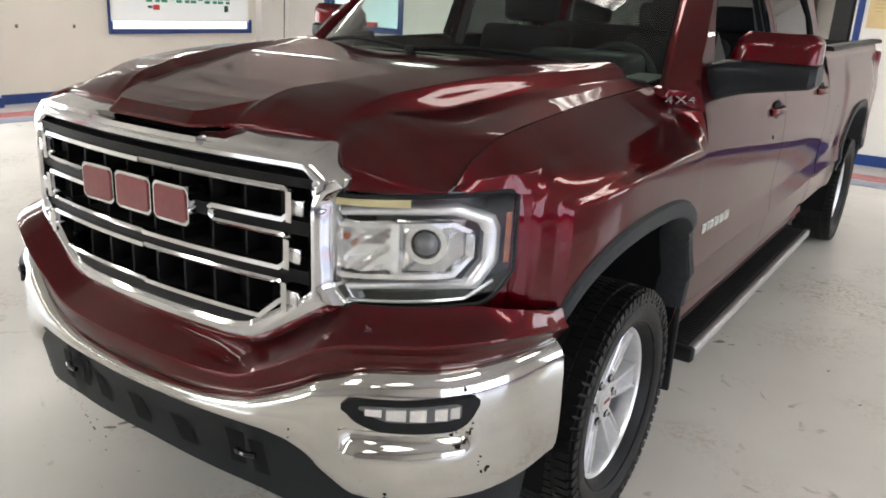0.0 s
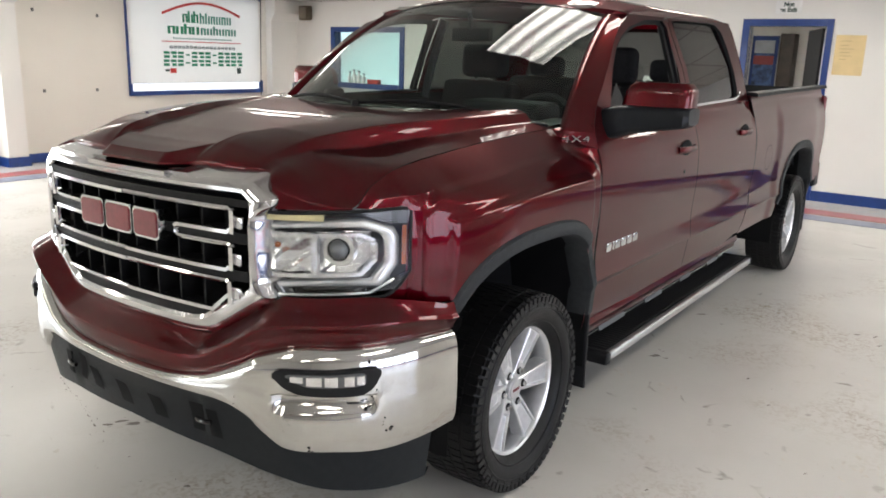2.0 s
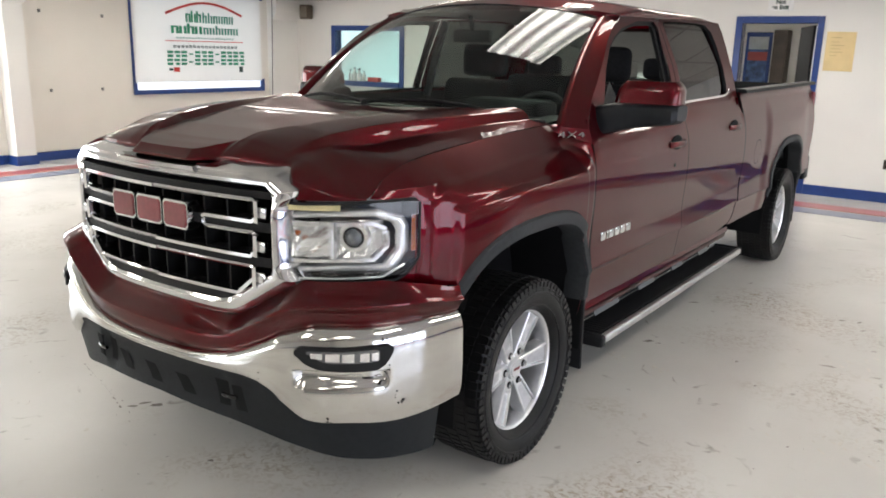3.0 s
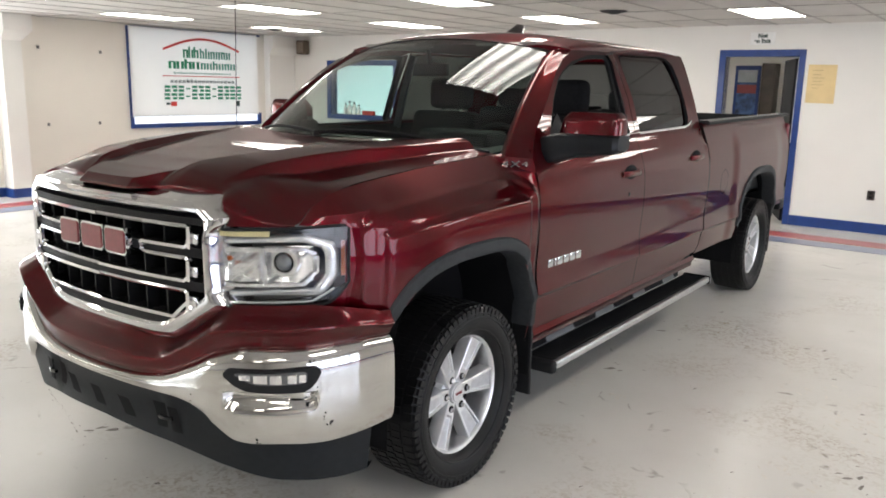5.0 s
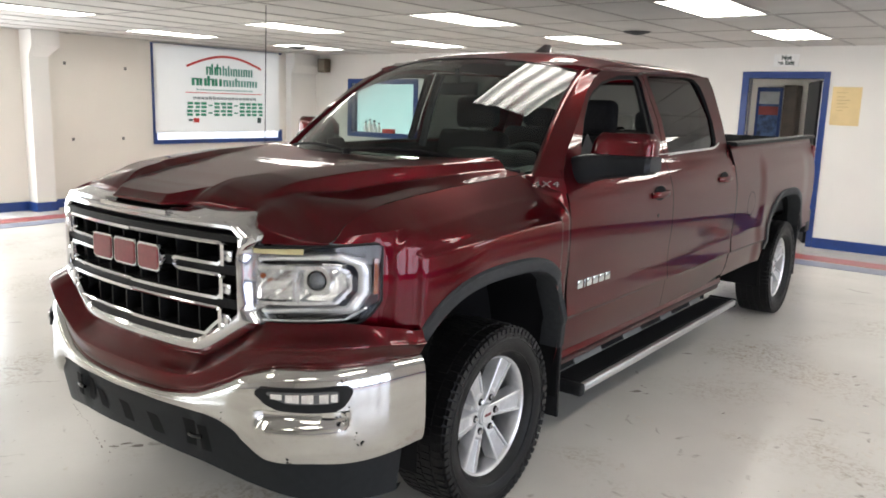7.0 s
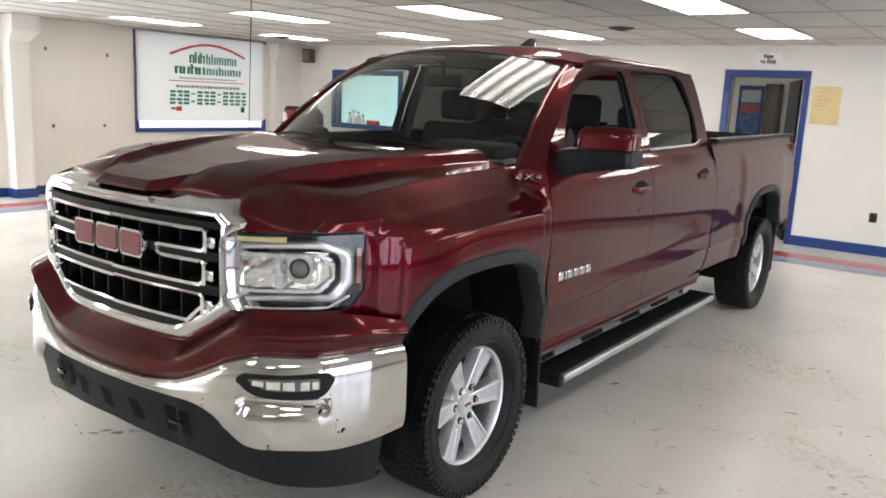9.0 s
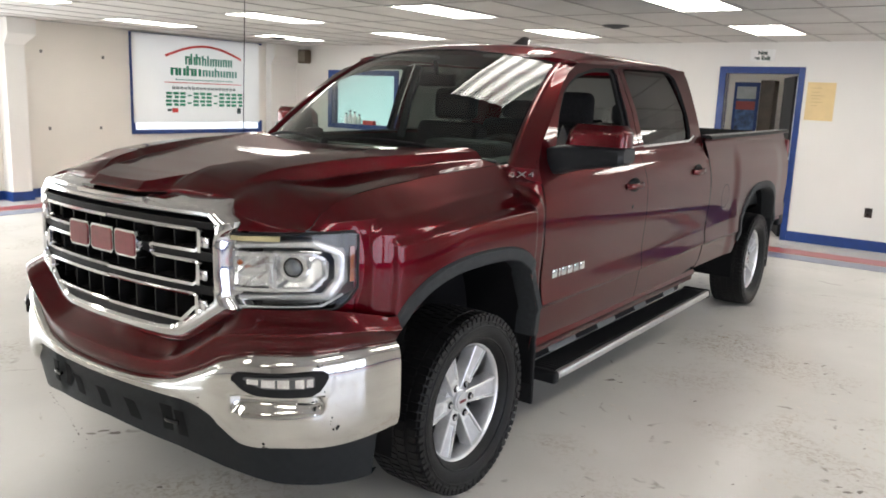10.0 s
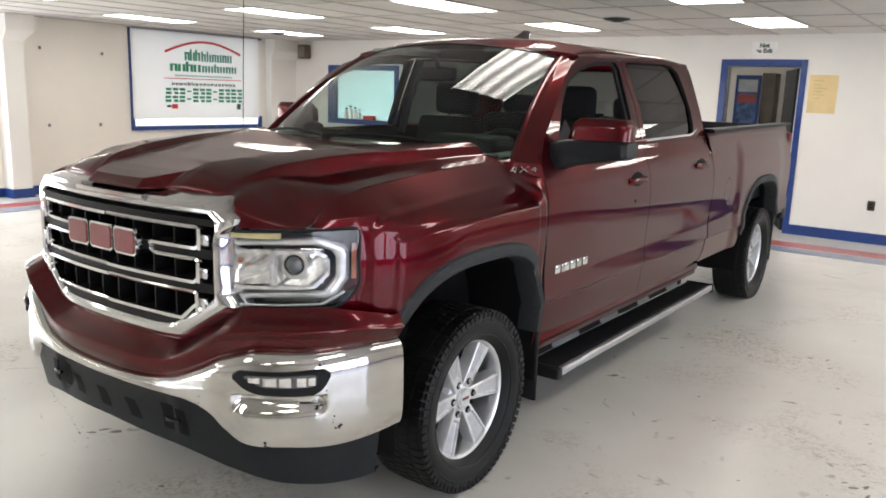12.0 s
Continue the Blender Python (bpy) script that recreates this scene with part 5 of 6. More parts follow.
def wheel_mesh_parts(w, s, steer=0.0):
    """Wheel at the origin, axle along x, outside towards +x."""
    # tyre by revolving a profile
    prof = [(-0.10, 0.258), (-0.128, 0.285), (-0.136, 0.325), (-0.130, 0.362), (-0.114, 0.380), (-0.06, 0.3865), (0.06, 0.3865), (0.114, 0.380), (0.130, 0.362), (0.136, 0.325), (0.128, 0.285), (0.104, 0.260), (0.09, 0.252)]
    n = 72
    rows = []
    for i in range(n + 1):
        a = 2 * math.pi * i / n
        rows.append([(x, r * math.cos(a), r * math.sin(a)) for x, r in prof])
    tyre = part("tyre", grid(rows), RUBBER, w, "black tyre with blocky tread")
    # raised rings on the sidewall
    for r0, w0 in ((0.282, 0.004), (0.335, 0.003), (0.352, 0.005)):
        xs = curve([(0.26, 0.104), (0.285, 0.128), (0.325, 0.136), (0.362, 0.130)], r0)
        part("sidewall_ring", tube([(xs, r0 * math.cos(a), r0 * math.sin(a)) for a in np.linspace(0, 2 * math.pi, 73)[:-1]], ring(w0, 6), True), RUBBER, tyre)
    # tread blocks in one part
    bm = bmesh.new()
    for i in range(n):
        a = 2 * math.pi * i / n
        M = Matrix.Rotation(a, 4, "X")
        jit = 0.002 * math.sin(i * 2.3) + 0.0015 * math.sin(i * 5.1)
        for x0, x1, sh in ((-0.122, -0.082, 0.0), (-0.072, -0.030, 0.5), (-0.022, 0.022, 0.0), (0.030, 0.072, 0.5), (0.082, 0.124, 0.0)):
            Mk = Matrix.Rotation(a + sh * 2 * math.pi / n, 4, "X")
            lo = 0.366 if abs(x0 + x1) > 0.15 else 0.378
            box(bm, x0, x1, -0.0120 + jit, 0.0120 + jit, lo, 0.3895 if lo > 0.37 else 0.386, Mk)
        # shoulder lugs, long and short by turns
        box(bm, 0.116, 0.1365, -0.0115, 0.0115, 0.342 if i % 2 else 0.358, 0.378, M)
    tagged(part("tread", bm, RUBBER, tyre, smooth=0), kind="stuff")
    # rim barrel and lip
    prof = [(-0.09, 0.25), (0.02, 0.236), (0.070, 0.240), (0.084, 0.243), (0.088, 0.247), (0.094, 0.258), (0.098, 0.263), (0.094, 0.268), (0.085, 0.270)]
    rows = []
    for i in range(n + 1):
        a = 2 * math.pi * i / n
        rows.append([(x, r * math.cos(a), r * math.sin(a)) for x, r in prof])
    rim = part("rim", grid(rows), ALLOY, w, "machined alloy rim with six split spokes")
    bm = bmesh.new()
    bmesh.ops.create_cone(bm, segments=40, radius1=0.235, radius2=0.235, depth=0.01, cap_ends=True, matrix=Matrix.Translation((-0.03, 0, 0)) @ Matrix.Rotation(math.pi / 2, 4, "Y"))
    part("brake_disc", bm, DARK, w)
    bm = bmesh.new()
    bmesh.ops.create_cone(bm, segments=36, radius1=0.098, radius2=0.088, depth=0.03, cap_ends=True, matrix=Matrix.Translation((0.028, 0, 0)) @ Matrix.Rotation(math.pi / 2, 4, "Y"))
    part("hub", bm, ALLOY, rim)
    for i in range(6):
        a = 2 * math.pi * i / 6 + radians(30)
        M = Matrix.Rotation(a, 4, "X")
        # flat tapered spoke with a sunk pocket between two ribs
        rows = []
        for t in (0.0, 0.15, 0.28, 0.30, 0.33, 0.45, 0.6, 0.75, 0.9, 1.0):
            r = lerp(0.040, 0.250, t)
            hw = lerp(0.026, 0.049, t)
            x = lerp(0.056, 0.082, t ** 0.8)
            rib = 0.010
            dep = 0.009 * sstep(0.28, 0.33, t)
            sec = [(x - 0.055, -hw - 0.008), (x - 0.003, -hw), (x, -hw + 0.003), (x, -hw + rib), (x - dep, -hw + rib + 0.003), (x - dep, hw - rib - 0.003), (x, hw - rib), (x, hw - 0.003), (x - 0.003, hw), (x - 0.055, hw + 0.008)]
            rows.append([M @ Vector((p, q, r)) for p, q in sec])
        sp_ = part("spoke", grid(rows), ALLOY, rim, "", 22)
        rows = []
        for t in (0.36, 0.45, 0.6, 0.75, 0.94):
            hw = lerp(0.026, 0.049, t) - 0.0185
            rows.append([M @ Vector((lerp(0.056, 0.082, t ** 0.8) - 0.0082, q, lerp(0.040, 0.250, t))) for q in (-hw, 0.0, hw)])
        part("pocket", grid(rows), ALLOY_SHADED, sp_, "", 22)
        # a dark disc under each nut paints the shade of the lug hole
        for rad, dep, mat_, nm in ((0.0165, 0.004, DARK, "lug_hole_shade"), (0.0115, 0.022, CHROME, "lug_nut")):
            b2 = bmesh.new()
            bmesh.ops.create_cone(b2, segments=6 if nm == "lug_nut" else 14, radius1=rad, radius2=rad * 0.85, depth=dep, cap_ends=True, matrix=M @ Matrix.Translation((0.0635, 0, 0.074)) @ Matrix.Rotation(math.pi / 2 - 0.1, 4, "Y"))
            part(nm, b2, mat_, rim, "", 20)
    bm = bmesh.new()
    bmesh.ops.create_cone(bm, segments=32, radius1=0.052, radius2=0.043, depth=0.030, cap_ends=True, matrix=Matrix.Translation((0.060, 0, 0)) @ Matrix.Rotation(math.pi / 2, 4, "Y"))
    bmesh.ops.bevel(bm, geom=[e for e in bm.edges if e.calc_face_angle(0) > 0.8], offset=0.006, segments=2, affect="EDGES")
    cap = part("centre_cap", bm, ALLOY, w, "silver centre cap with a small red mark")
    part("cap_mark", slab(0.0745, 0.0765, -0.022, 0.022, -0.005, 0.006), EMBLEM_RED, cap, smooth=0)


def wheels():
    w = empty("wheel", (0, 0, 0))
    w.parent = None
    wheel_mesh_parts(w, 1)
    spots = [(1, WHEELS_Y[0]), (1, WHEELS_Y[1]), (-1, WHEELS_Y[0]), (-1, WHEELS_Y[1])]
    for s, y in spots:
        M = Matrix.Translation((s * 0.855, y, HUB_Z + 0.010)) @ (Matrix.Rotation(math.pi, 4, "Z") if s < 0 else Matrix.Identity(4)) @ Matrix.Rotation(0.0 if y < 1 else 0.5, 4, "X")
        c = w if (s, y) == spots[-1] else copy_thing(w, M)
        c.matrix_basis = M
        c.parent = truck
        c.matrix_parent_inverse = truck.matrix_world.inverted()


def step_board(s):
    b = sub_empty("step_board", (s * 0.9, 1.9, 0.3), truck)
    y0, y1 = 0.74, 3.08
    bm = slab(0.80, 0.972, y0, y1, 0.285, 0.325, 0.012)
    part("tread_plate", mirror_bm(bm, s), BLACK, b, "ribbed black step tread")
    bm = bmesh.new()
    y = y0 + 0.05
    while y < y1 - 0.05:
        box(bm, 0.82, 0.945, y, y + 0.016, 0.322, 0.327)
        y += 0.030
    part("tread_rib", mirror_bm(bm, s), BLACK, b, smooth=0)
    bm = slab(0.958, 0.994, y0 + 0.02, y1, 0.286, 0.328, 0.010, 3)
    part("edge_rail", mirror_bm(bm, s), RAIL, b, "bright satin metal edge rail")
    part("end_cap", mirror_bm(slab(0.795, 0.995, y0 - 0.03, y0 + 0.022, 0.270, 0.332, 0.016, 3), s), BLACK, b)
    part("end_cap", mirror_bm(slab(0.795, 0.995, y1 - 0.005, y1 + 0.03, 0.270, 0.332, 0.016, 3), s), BLACK, b)
    rows = [[(s * x, y, z) for x, z in ((0.87, 0.447), (0.815, 0.43), (0.800, 0.40), (0.805, 0.33))] for y in np.linspace(0.57, 2.95, 5)]
    part("under_sill", grid(rows), DARK, b)
    for yy, l in ((0.98, 0.15), (1.52, 0.12), (2.02, 0.09), (2.52, 0.10)):
        rows = [[(s * x, yy + l * k, z) for x, z in ((0.868, 0.436), (0.886, 0.412), (0.894, 0.388))] for k in np.linspace(-1, 1, 5)]
        part("bracket", grid(rows, 0.006), PAD_GREY, b, "grey mounting bracket", smooth=0)


def side_mirror(s):
    m = sub_empty("side_mirror", (s * 1.08, 0.75, 1.4), truck)

    def shell(z0, z1, grow, front, mat, nm):
        rows = []
        for k in range(9):
            t = k / 8
            z = lerp(z0, z1, t)
            sh = 1 - 0.08 * t - 0.17 * max(0, (t - 0.55) / 0.45) ** 2.2
            row = []
            for i in range(33):
                a = 2 * math.pi * i / 32
                c, sn = math.cos(a), math.sin(a)
                e = 2 / 4.5
                x = 1.098 + 0.014 * t + (0.148 + grow) * sh * math.copysign(abs(c) ** e, c)
                y = 0.79 + (0.075 + grow) * sh * math.copysign(abs(sn) ** e, sn)
                row.append((s * x, y + 0.06 * (x - 1.135), z))
            rows.append(row)
        bm = grid(rows)
        for r in (rows[0], rows[-1]):
            bm.faces.new([bm.verts.new(p) for p in r[:-1]])
        bmesh.ops.remove_doubles(bm, verts=bm.verts, dist=1e-5)
        bmesh.ops.recalc_face_normals(bm, faces=bm.faces)
        return part(nm, bm, mat, m, "dark red mirror cap" if mat == PAINT else "black plastic mirror housing")

    shell(1.447, 1.545, 0.0, 0, PAINT, "mirror_cap")
    rows = []
    for x, y0, y1, z0, z1 in ((0.880, 0.645, 0.80, 1.310, 1.425), (0.915, 0.640, 0.81, 1.305, 1.435), (0.945, 0.642, 0.82, 1.306, 1.444), (0.975, 0.650, 0.835, 1.316, 1.448), (1.02, 0.672, 0.855, 1.330, 1.449), (1.10, 0.695, 0.862, 1.343, 1.449), (1.17, 0.705, 0.866, 1.354, 1.449), (1.228, 0.715, 0.868, 1.363, 1.448), (1.248, 0.735, 0.862, 1.378, 1.444)):
        row = []
        for i in range(25):
            a = 2 * math.pi * i / 24
            c, sn = math.cos(a), math.sin(a)
            e = 2 / 5
            row.append((s * x, (y0 + y1) / 2 + (y1 - y0) / 2 * math.copysign(abs(c) ** e, c), (z0 + z1) / 2 + (z1 - z0) / 2 * math.copysign(abs(sn) ** e, sn)))
        rows.append(row)
    bm = grid(rows)
    for r in (rows[0], rows[-1]):
        bm.faces.new([bm.verts.new(p) for p in r[:-1]])
    bmesh.ops.remove_doubles(bm, verts=bm.verts, dist=1e-5)
    bmesh.ops.recalc_face_normals(bm, faces=bm.faces)
    part("mirror_housing", bm, MIRROR_BLACK, m, "black plastic mirror housing and arm")
    if s < 0:
        m.location.y += 0.20
    bm = slab(1.0, 1.215, 0.862, 0.872, 1.37, 1.51, 0.01)
    part("mirror_glass", mirror_bm(bm, s), CHROME, m, smooth=0)


def bed():
    for s in (1, -1):
        cy, hw, top = ARCH[1]
        low = lambda y: max(arch_top(y, cy, hw, top), 0.56 if y < cy else lerp(0.60, 0.66, (y - 4.7) / 0.4)) if abs(y - cy) < hw else (0.54 if y < cy else 0.66)
        side_panel("bedside", spread(lambda z: cab_rear_gap(z) + 0.012, lambda z: 5.10 - 0.03 * (1.44 - z) * (z > 1.0) - 0.03 * sstep(1.36, 1.46, z)), low, lambda y: 1.432 + 0.018 * (y - 2.85) / 2.2, s, nu=90, ns=60)
        path = [(s * 0.915, y, 1.440 + 0.018 * (y - 2.85) / 2.2) for y in np.linspace(2.875, 5.07, 30)]
        part("bed_rail", tube(path, [(-0.045, -0.014), (0.048, -0.014), (0.044, 0.006), (0.030, 0.012), (-0.035, 0.012), (-0.045, 0.004)]), BLACK, truck, "black plastic bed rail cap")
        part("bed_inner_wall", grid([[(s * 0.86, y, z) for z in (0.80, 1.1, 1.43)] for y in np.linspace(2.88, 5.06, 8)]), BLACK, truck)
        if s > 0:
            ring_at = lambda r, a, d: (side_x(3.235 + r * math.cos(a), 1.01 + r * math.sin(a)) + d, 3.235 + r * math.cos(a), 1.01 + r * math.sin(a))
            angles = np.linspace(0, 2 * math.pi, 37)
            fd = part("fuel_door", grid([[ring_at(r, a, 0.0015) for r in (0.001, 0.04, 0.080, 0.083)] for a in angles]), PAINT, truck)
            part("door_gap", grid([[ring_at(r, a, 0.0012) for r in (0.083, 0.0875)] for a in angles]), DARK, fd)
        flap = mirror_bm(slab(0.84, 0.985, cy + hw - 0.02, cy + hw + 0.0, 0.26, 0.72, 0.006), s)
        part("mud_flap", flap, BLACK, truck)
        part("tail_lamp", mirror_bm(slab(0.84, 0.972, 5.075, 5.115, 1.02, 1.38, 0.02, 3), s), EMBLEM_RED, truck, "red tail lamp")
    part("bed_floor", slab(-0.86, 0.86, 2.88, 5.06, 0.80, 0.83), BLACK, truck, smooth=0)
    part("bed_front_wall", slab(-0.90, 0.90, 2.862, 2.88, 0.60, 1.43), BLACK, truck, smooth=0)
    part("tailgate_liner", slab(-0.84, 0.84, 5.015, 5.028, 0.72, 1.445), BLACK, truck, smooth=0)
    part("tailgate", slab(-0.84, 0.84, 5.03, 5.10, 0.70, 1.44, 0.02, 3), PAINT, truck)
    rb = []
    for x in np.linspace(-0.97, 0.97, 31):
        y = 5.27 - 0.10 * (abs(x) / 0.97) ** 4
        rb.append([(x, y - 0.16, 0.80), (x, y, 0.80), (x, y + 0.02, 0.77), (x, y + 0.015, 0.66), (x, y - 0.02, 0.60), (x, y - 0.16, 0.60)])
    part("rear_bumper", grid(rb), CHROME_WORN, truck, "chrome rear bumper")
    for s in (-1, 1):
        part("bumper_end", mirror_bm(slab(0.90, 0.975, 5.03, 5.19, 0.595, 0.805, 0.02, 3), s), BLACK, truck)


def underbody():
    part("chassis", slab(-0.55, 0.55, -0.6, 5.0, 0.34, 0.50), DARK, truck, smooth=0)
    part("cab_floor", slab(-0.90, 0.90, 0.52, 2.80, 0.50, 0.56), DARK, truck, smooth=0)
    part("bulkhead", slab(-0.88, 0.88, 0.50, 0.53, 0.50, 1.22), DARK, truck, smooth=0)
    part("radiator", slab(-0.60, 0.60, -0.86, -0.80, 0.45, 1.15), DARK, truck, smooth=0)
    part("engine_cover", slab(-0.58, 0.58, -0.80, 0.50, 0.48, 1.12), DARK, truck, smooth=0)
    part("axle", tube([(-0.75, 4.274, 0.39), (0.75, 4.274, 0.39)], ring(0.06, 12)), DARK, truck)
    part("axle", tube([(-0.75, 0.0, 0.39), (0.75, 0.0, 0.39)], ring(0.05, 12)), DARK, truck)
    for s in (-1, 1):
        rows = [[(s * x, y, z) for x, z in ((0.950, 0.53), (0.958, 0.50), (0.945, 0.485), (0.940, 0.455), (0.90, 0.437), (0.86, 0.44))] for y in np.linspace(0.57, 2.80, 12)]
        part("rocker_panel", grid(rows), PAINT, truck)
        part("door_jamb", grid([[(s * 0.915, y, z) for z in (0.50, 0.9, 1.28)] for y in np.linspace(0.54, 2.84, 6)]), DARK, truck)
        part("mud_flap", mirror_bm(slab(0.78, 0.975, 0.515, 0.535, 0.225, 0.60, 0.006), s), BLACK, truck, "black front mud flap")


def seat(x):
    st = sub_empty("front_seat", (x, 1.4, 0.6), truck)
    part("seat_base", slab(x - 0.26, x + 0.26, 1.05, 1.58, 0.72, 0.90, 0.05, 3), CLOTH, st)
    bm = slab(x - 0.26, x + 0.26, -0.07, 0.07, 0.0, 0.66, 0.05, 3)
    bmesh.ops.transform(bm, matrix=Matrix.Translation((0, 1.60, 0.84)) @ Matrix.Rotation(radians(-14), 4, "X"), verts=bm.verts)
    part("backrest", bm, CLOTH, st)
    bm = slab(x - 0.155, x + 0.155, 1.73, 1.85, 1.50, 1.70, 0.045, 3)
    part("headrest", bm, CLOTH, st)
    for d in (-0.06, 0.06):
        part("headrest_post", tube([(x + d, 1.77, 1.46), (x + d, 1.79, 1.53)], ring(0.007, 8)), CHROME, st)


def interior():
    dash = grid([[(x, y + 0.05 * (abs(x) / 0.8) ** 2, z) for y, z in ((0.26, 1.335), (0.50, 1.355), (0.72, 1.368), (0.80, 1.33), (0.81, 1.20), (0.76, 0.95))] for x in np.linspace(-0.74, 0.74, 17)])
    part("dashboard", dash, material("dash_grey", (0.06, 0.064, 0.062), 0.6, 0, 0, 30, 0.1, 0.3, 500), truck)
    part("instrument_hood", slab(0.20, 0.62, 0.62, 0.84, 1.33, 1.435, 0.035, 3), BLACK, truck)
    c = Vector((0.40, 1.0, 1.28))
    M = Matrix.Translation(c) @ Matrix.Rotation(radians(62), 4, "X")
    sw = part("steering_wheel", tube([M @ Vector((0.19 * math.cos(a), 0.19 * math.sin(a), 0)) for a in np.linspace(0, 2 * math.pi, 41)[:-1]], ring(0.015, 10), True), GREY_PLASTIC, truck)
    bm = slab(-0.085, 0.085, -0.07, 0.06, -0.03, 0.03, 0.02, 3)
    bmesh.ops.transform(bm, matrix=M, verts=bm.verts)
    part("wheel_hub", bm, BLACK, sw)
    for a in (0, math.pi, -math.pi / 2):
        part("wheel_spoke", tube([M @ Vector((0.06 * math.cos(a), 0.06 * math.sin(a), 0)), M @ Vector((0.18 * math.cos(a), 0.18 * math.sin(a), 0))], ring(0.014, 8)), BLACK, sw)
    for x in (0.42, -0.42):
        seat(x)
    part("console", slab(-0.12, 0.12, 0.85, 1.75, 0.70, 1.05, 0.03, 3), BLACK, truck)
    part("rear_bench", slab(-0.74, 0.74, 2.05, 2.60, 0.78, 0.98, 0.05, 3), CLOTH, truck)
    part("rear_backrest", slab(-0.74, 0.74, 2.58, 2.72, 0.95, 1.50, 0.05, 3), CLOTH, truck)
    for x in (-0.45, 0.0, 0.45):
        part("rear_headrest", slab(x - 0.13, x + 0.13, 2.60, 2.70, 1.50, 1.64, 0.04, 3), CLOTH, truck)
    rows = []
    for x in np.linspace(-0.69, 0.69, 15):
        rows.append([Vector(roof_point(x, max(y, 1.10))) - Vector((0, 0, 0.035)) for y in np.linspace(1.14, 2.80, 12)])
    part("headliner", grid(rows), HEADLINER, truck)
    part("rear_view_mirror", slab(-0.12, 0.12, 0.98, 1.01, 1.70, 1.77, 0.012, 3), BLACK, truck)
    part("mirror_stalk", tube([(0, 0.99, 1.76), (0, 0.97, 1.84)], ring(0.012, 8)), BLACK, truck)
    for s in (-1, 1):
        part("door_card", grid([[(s * (0.90 - 0.02 * (z > 1.3)), y, z) for z in (0.60, 1.0, 1.30, 1.385)] for y in np.linspace(0.60, 2.72, 9)]), BLACK, truck)
        part("b_pillar_trim", tube([(s * 0.855, 1.74, 1.36), (s * 0.785, 1.74, 1.62), (s * 0.705, 1.74, 1.84)], [(-0.022, -0.014), (0.022, -0.014), (0.022, 0.012), (-0.022, 0.012)]), PAD_GREY, truck)
        part("sun_visor", slab(s * 0.40 - 0.19, s * 0.40 + 0.19, 1.12, 1.30, 1.865, 1.885, 0.008), HEADLINER, truck)


def badges():
    for s in (1, -1):
        # model name as plain bars
        b = sub_empty("side_badge", (s * 0.99, 0.81, 0.835), truck)
        y = 0.645
        for wd in (0.052, 0.016, 0.05, 0.052, 0.052, 0.052):
            x = side_x(y, 0.838)
            part("badge_bar", mirror_bm(slab(x - 0.002, x + 0.006, y, y + wd, 0.818, 0.858, 0.003), s), CHROME, b)
            y += wd + 0.012
        t = bpy.data.curves.new("drive_badge", "FONT")
        t.body, t.size, t.extrude, t.shear, t.align_x, t.space_character = "4X4", 0.042, 0.005, 0.3, "CENTER", 1.15
        o = new("drive_badge", t)
        t.materials.append(CHROME)
        o.matrix_world = Matrix.Translation((s * 0.892, 0.445, 1.300)) @ Matrix.Rotation(radians(60) * s, 4, "Z") @ Matrix.Rotation(math.pi / 2, 4, "X") @ Matrix.Rotation(radians(-42), 4, "X") @ Matrix.Diagonal((1.75, 1.1, 1, 1))
        o.parent = truck
        o.matrix_parent_inverse = truck.matrix_world.inverted()
        tagged(o, "chrome 4X4 badge")


def antennas():
    x, y = 0.0, 1.88
    z = roof_point(x, y)[2]
    rows = []
    for k in range(9):
        t = k / 8
        w, l0, l1 = 0.042 * (1 - t) ** 0.8 + 0.006, lerp(-0.16, 0.02, t), lerp(0.11, 0.095, t)
        rows.append([(x + w * math.cos(a), y + (l0 + l1) / 2 + (l1 - l0) / 2 * math.sin(a), z - 0.008 + 0.085 * t) for a in np.linspace(0, 2 * math.pi, 17)])
    part("roof_antenna", grid(rows), BLACK_GLOSS, truck, "dark shark fin antenna")
    base = Vector((-0.845, 0.33, hood_edge_z(0.33) - 0.02))
    part("antenna_mast", tube([base, base + Vector((0, 0.01, 0.4)), base + Vector((0, 0.02, 0.82))], ring(0.0022, 6)), BLACK, truck, "thin black whip antenna")
    bm = bmesh.new()
    bmesh.ops.create_cone(bm, segments=12, radius1=0.018, radius2=0.008, depth=0.04, cap_ends=True, matrix=Matrix.Translation(base + Vector((0, 0, 0.01))))
    part("antenna_base", bm, BLACK, truck)


for s in (1, -1):
    fender(s)
    flare(s, 0)
    flare(s, 1)
    wheel_liner(s, 0)
    wheel_liner(s, 1)
    doors(s)
    greenhouse_side(s)
    headlight(s)
    step_board(s)
    side_mirror(s)
hood()
windscreen()
roof()
grille()
front_bumper()
bed()
underbody()
interior()
badges()
antennas()
wheels()


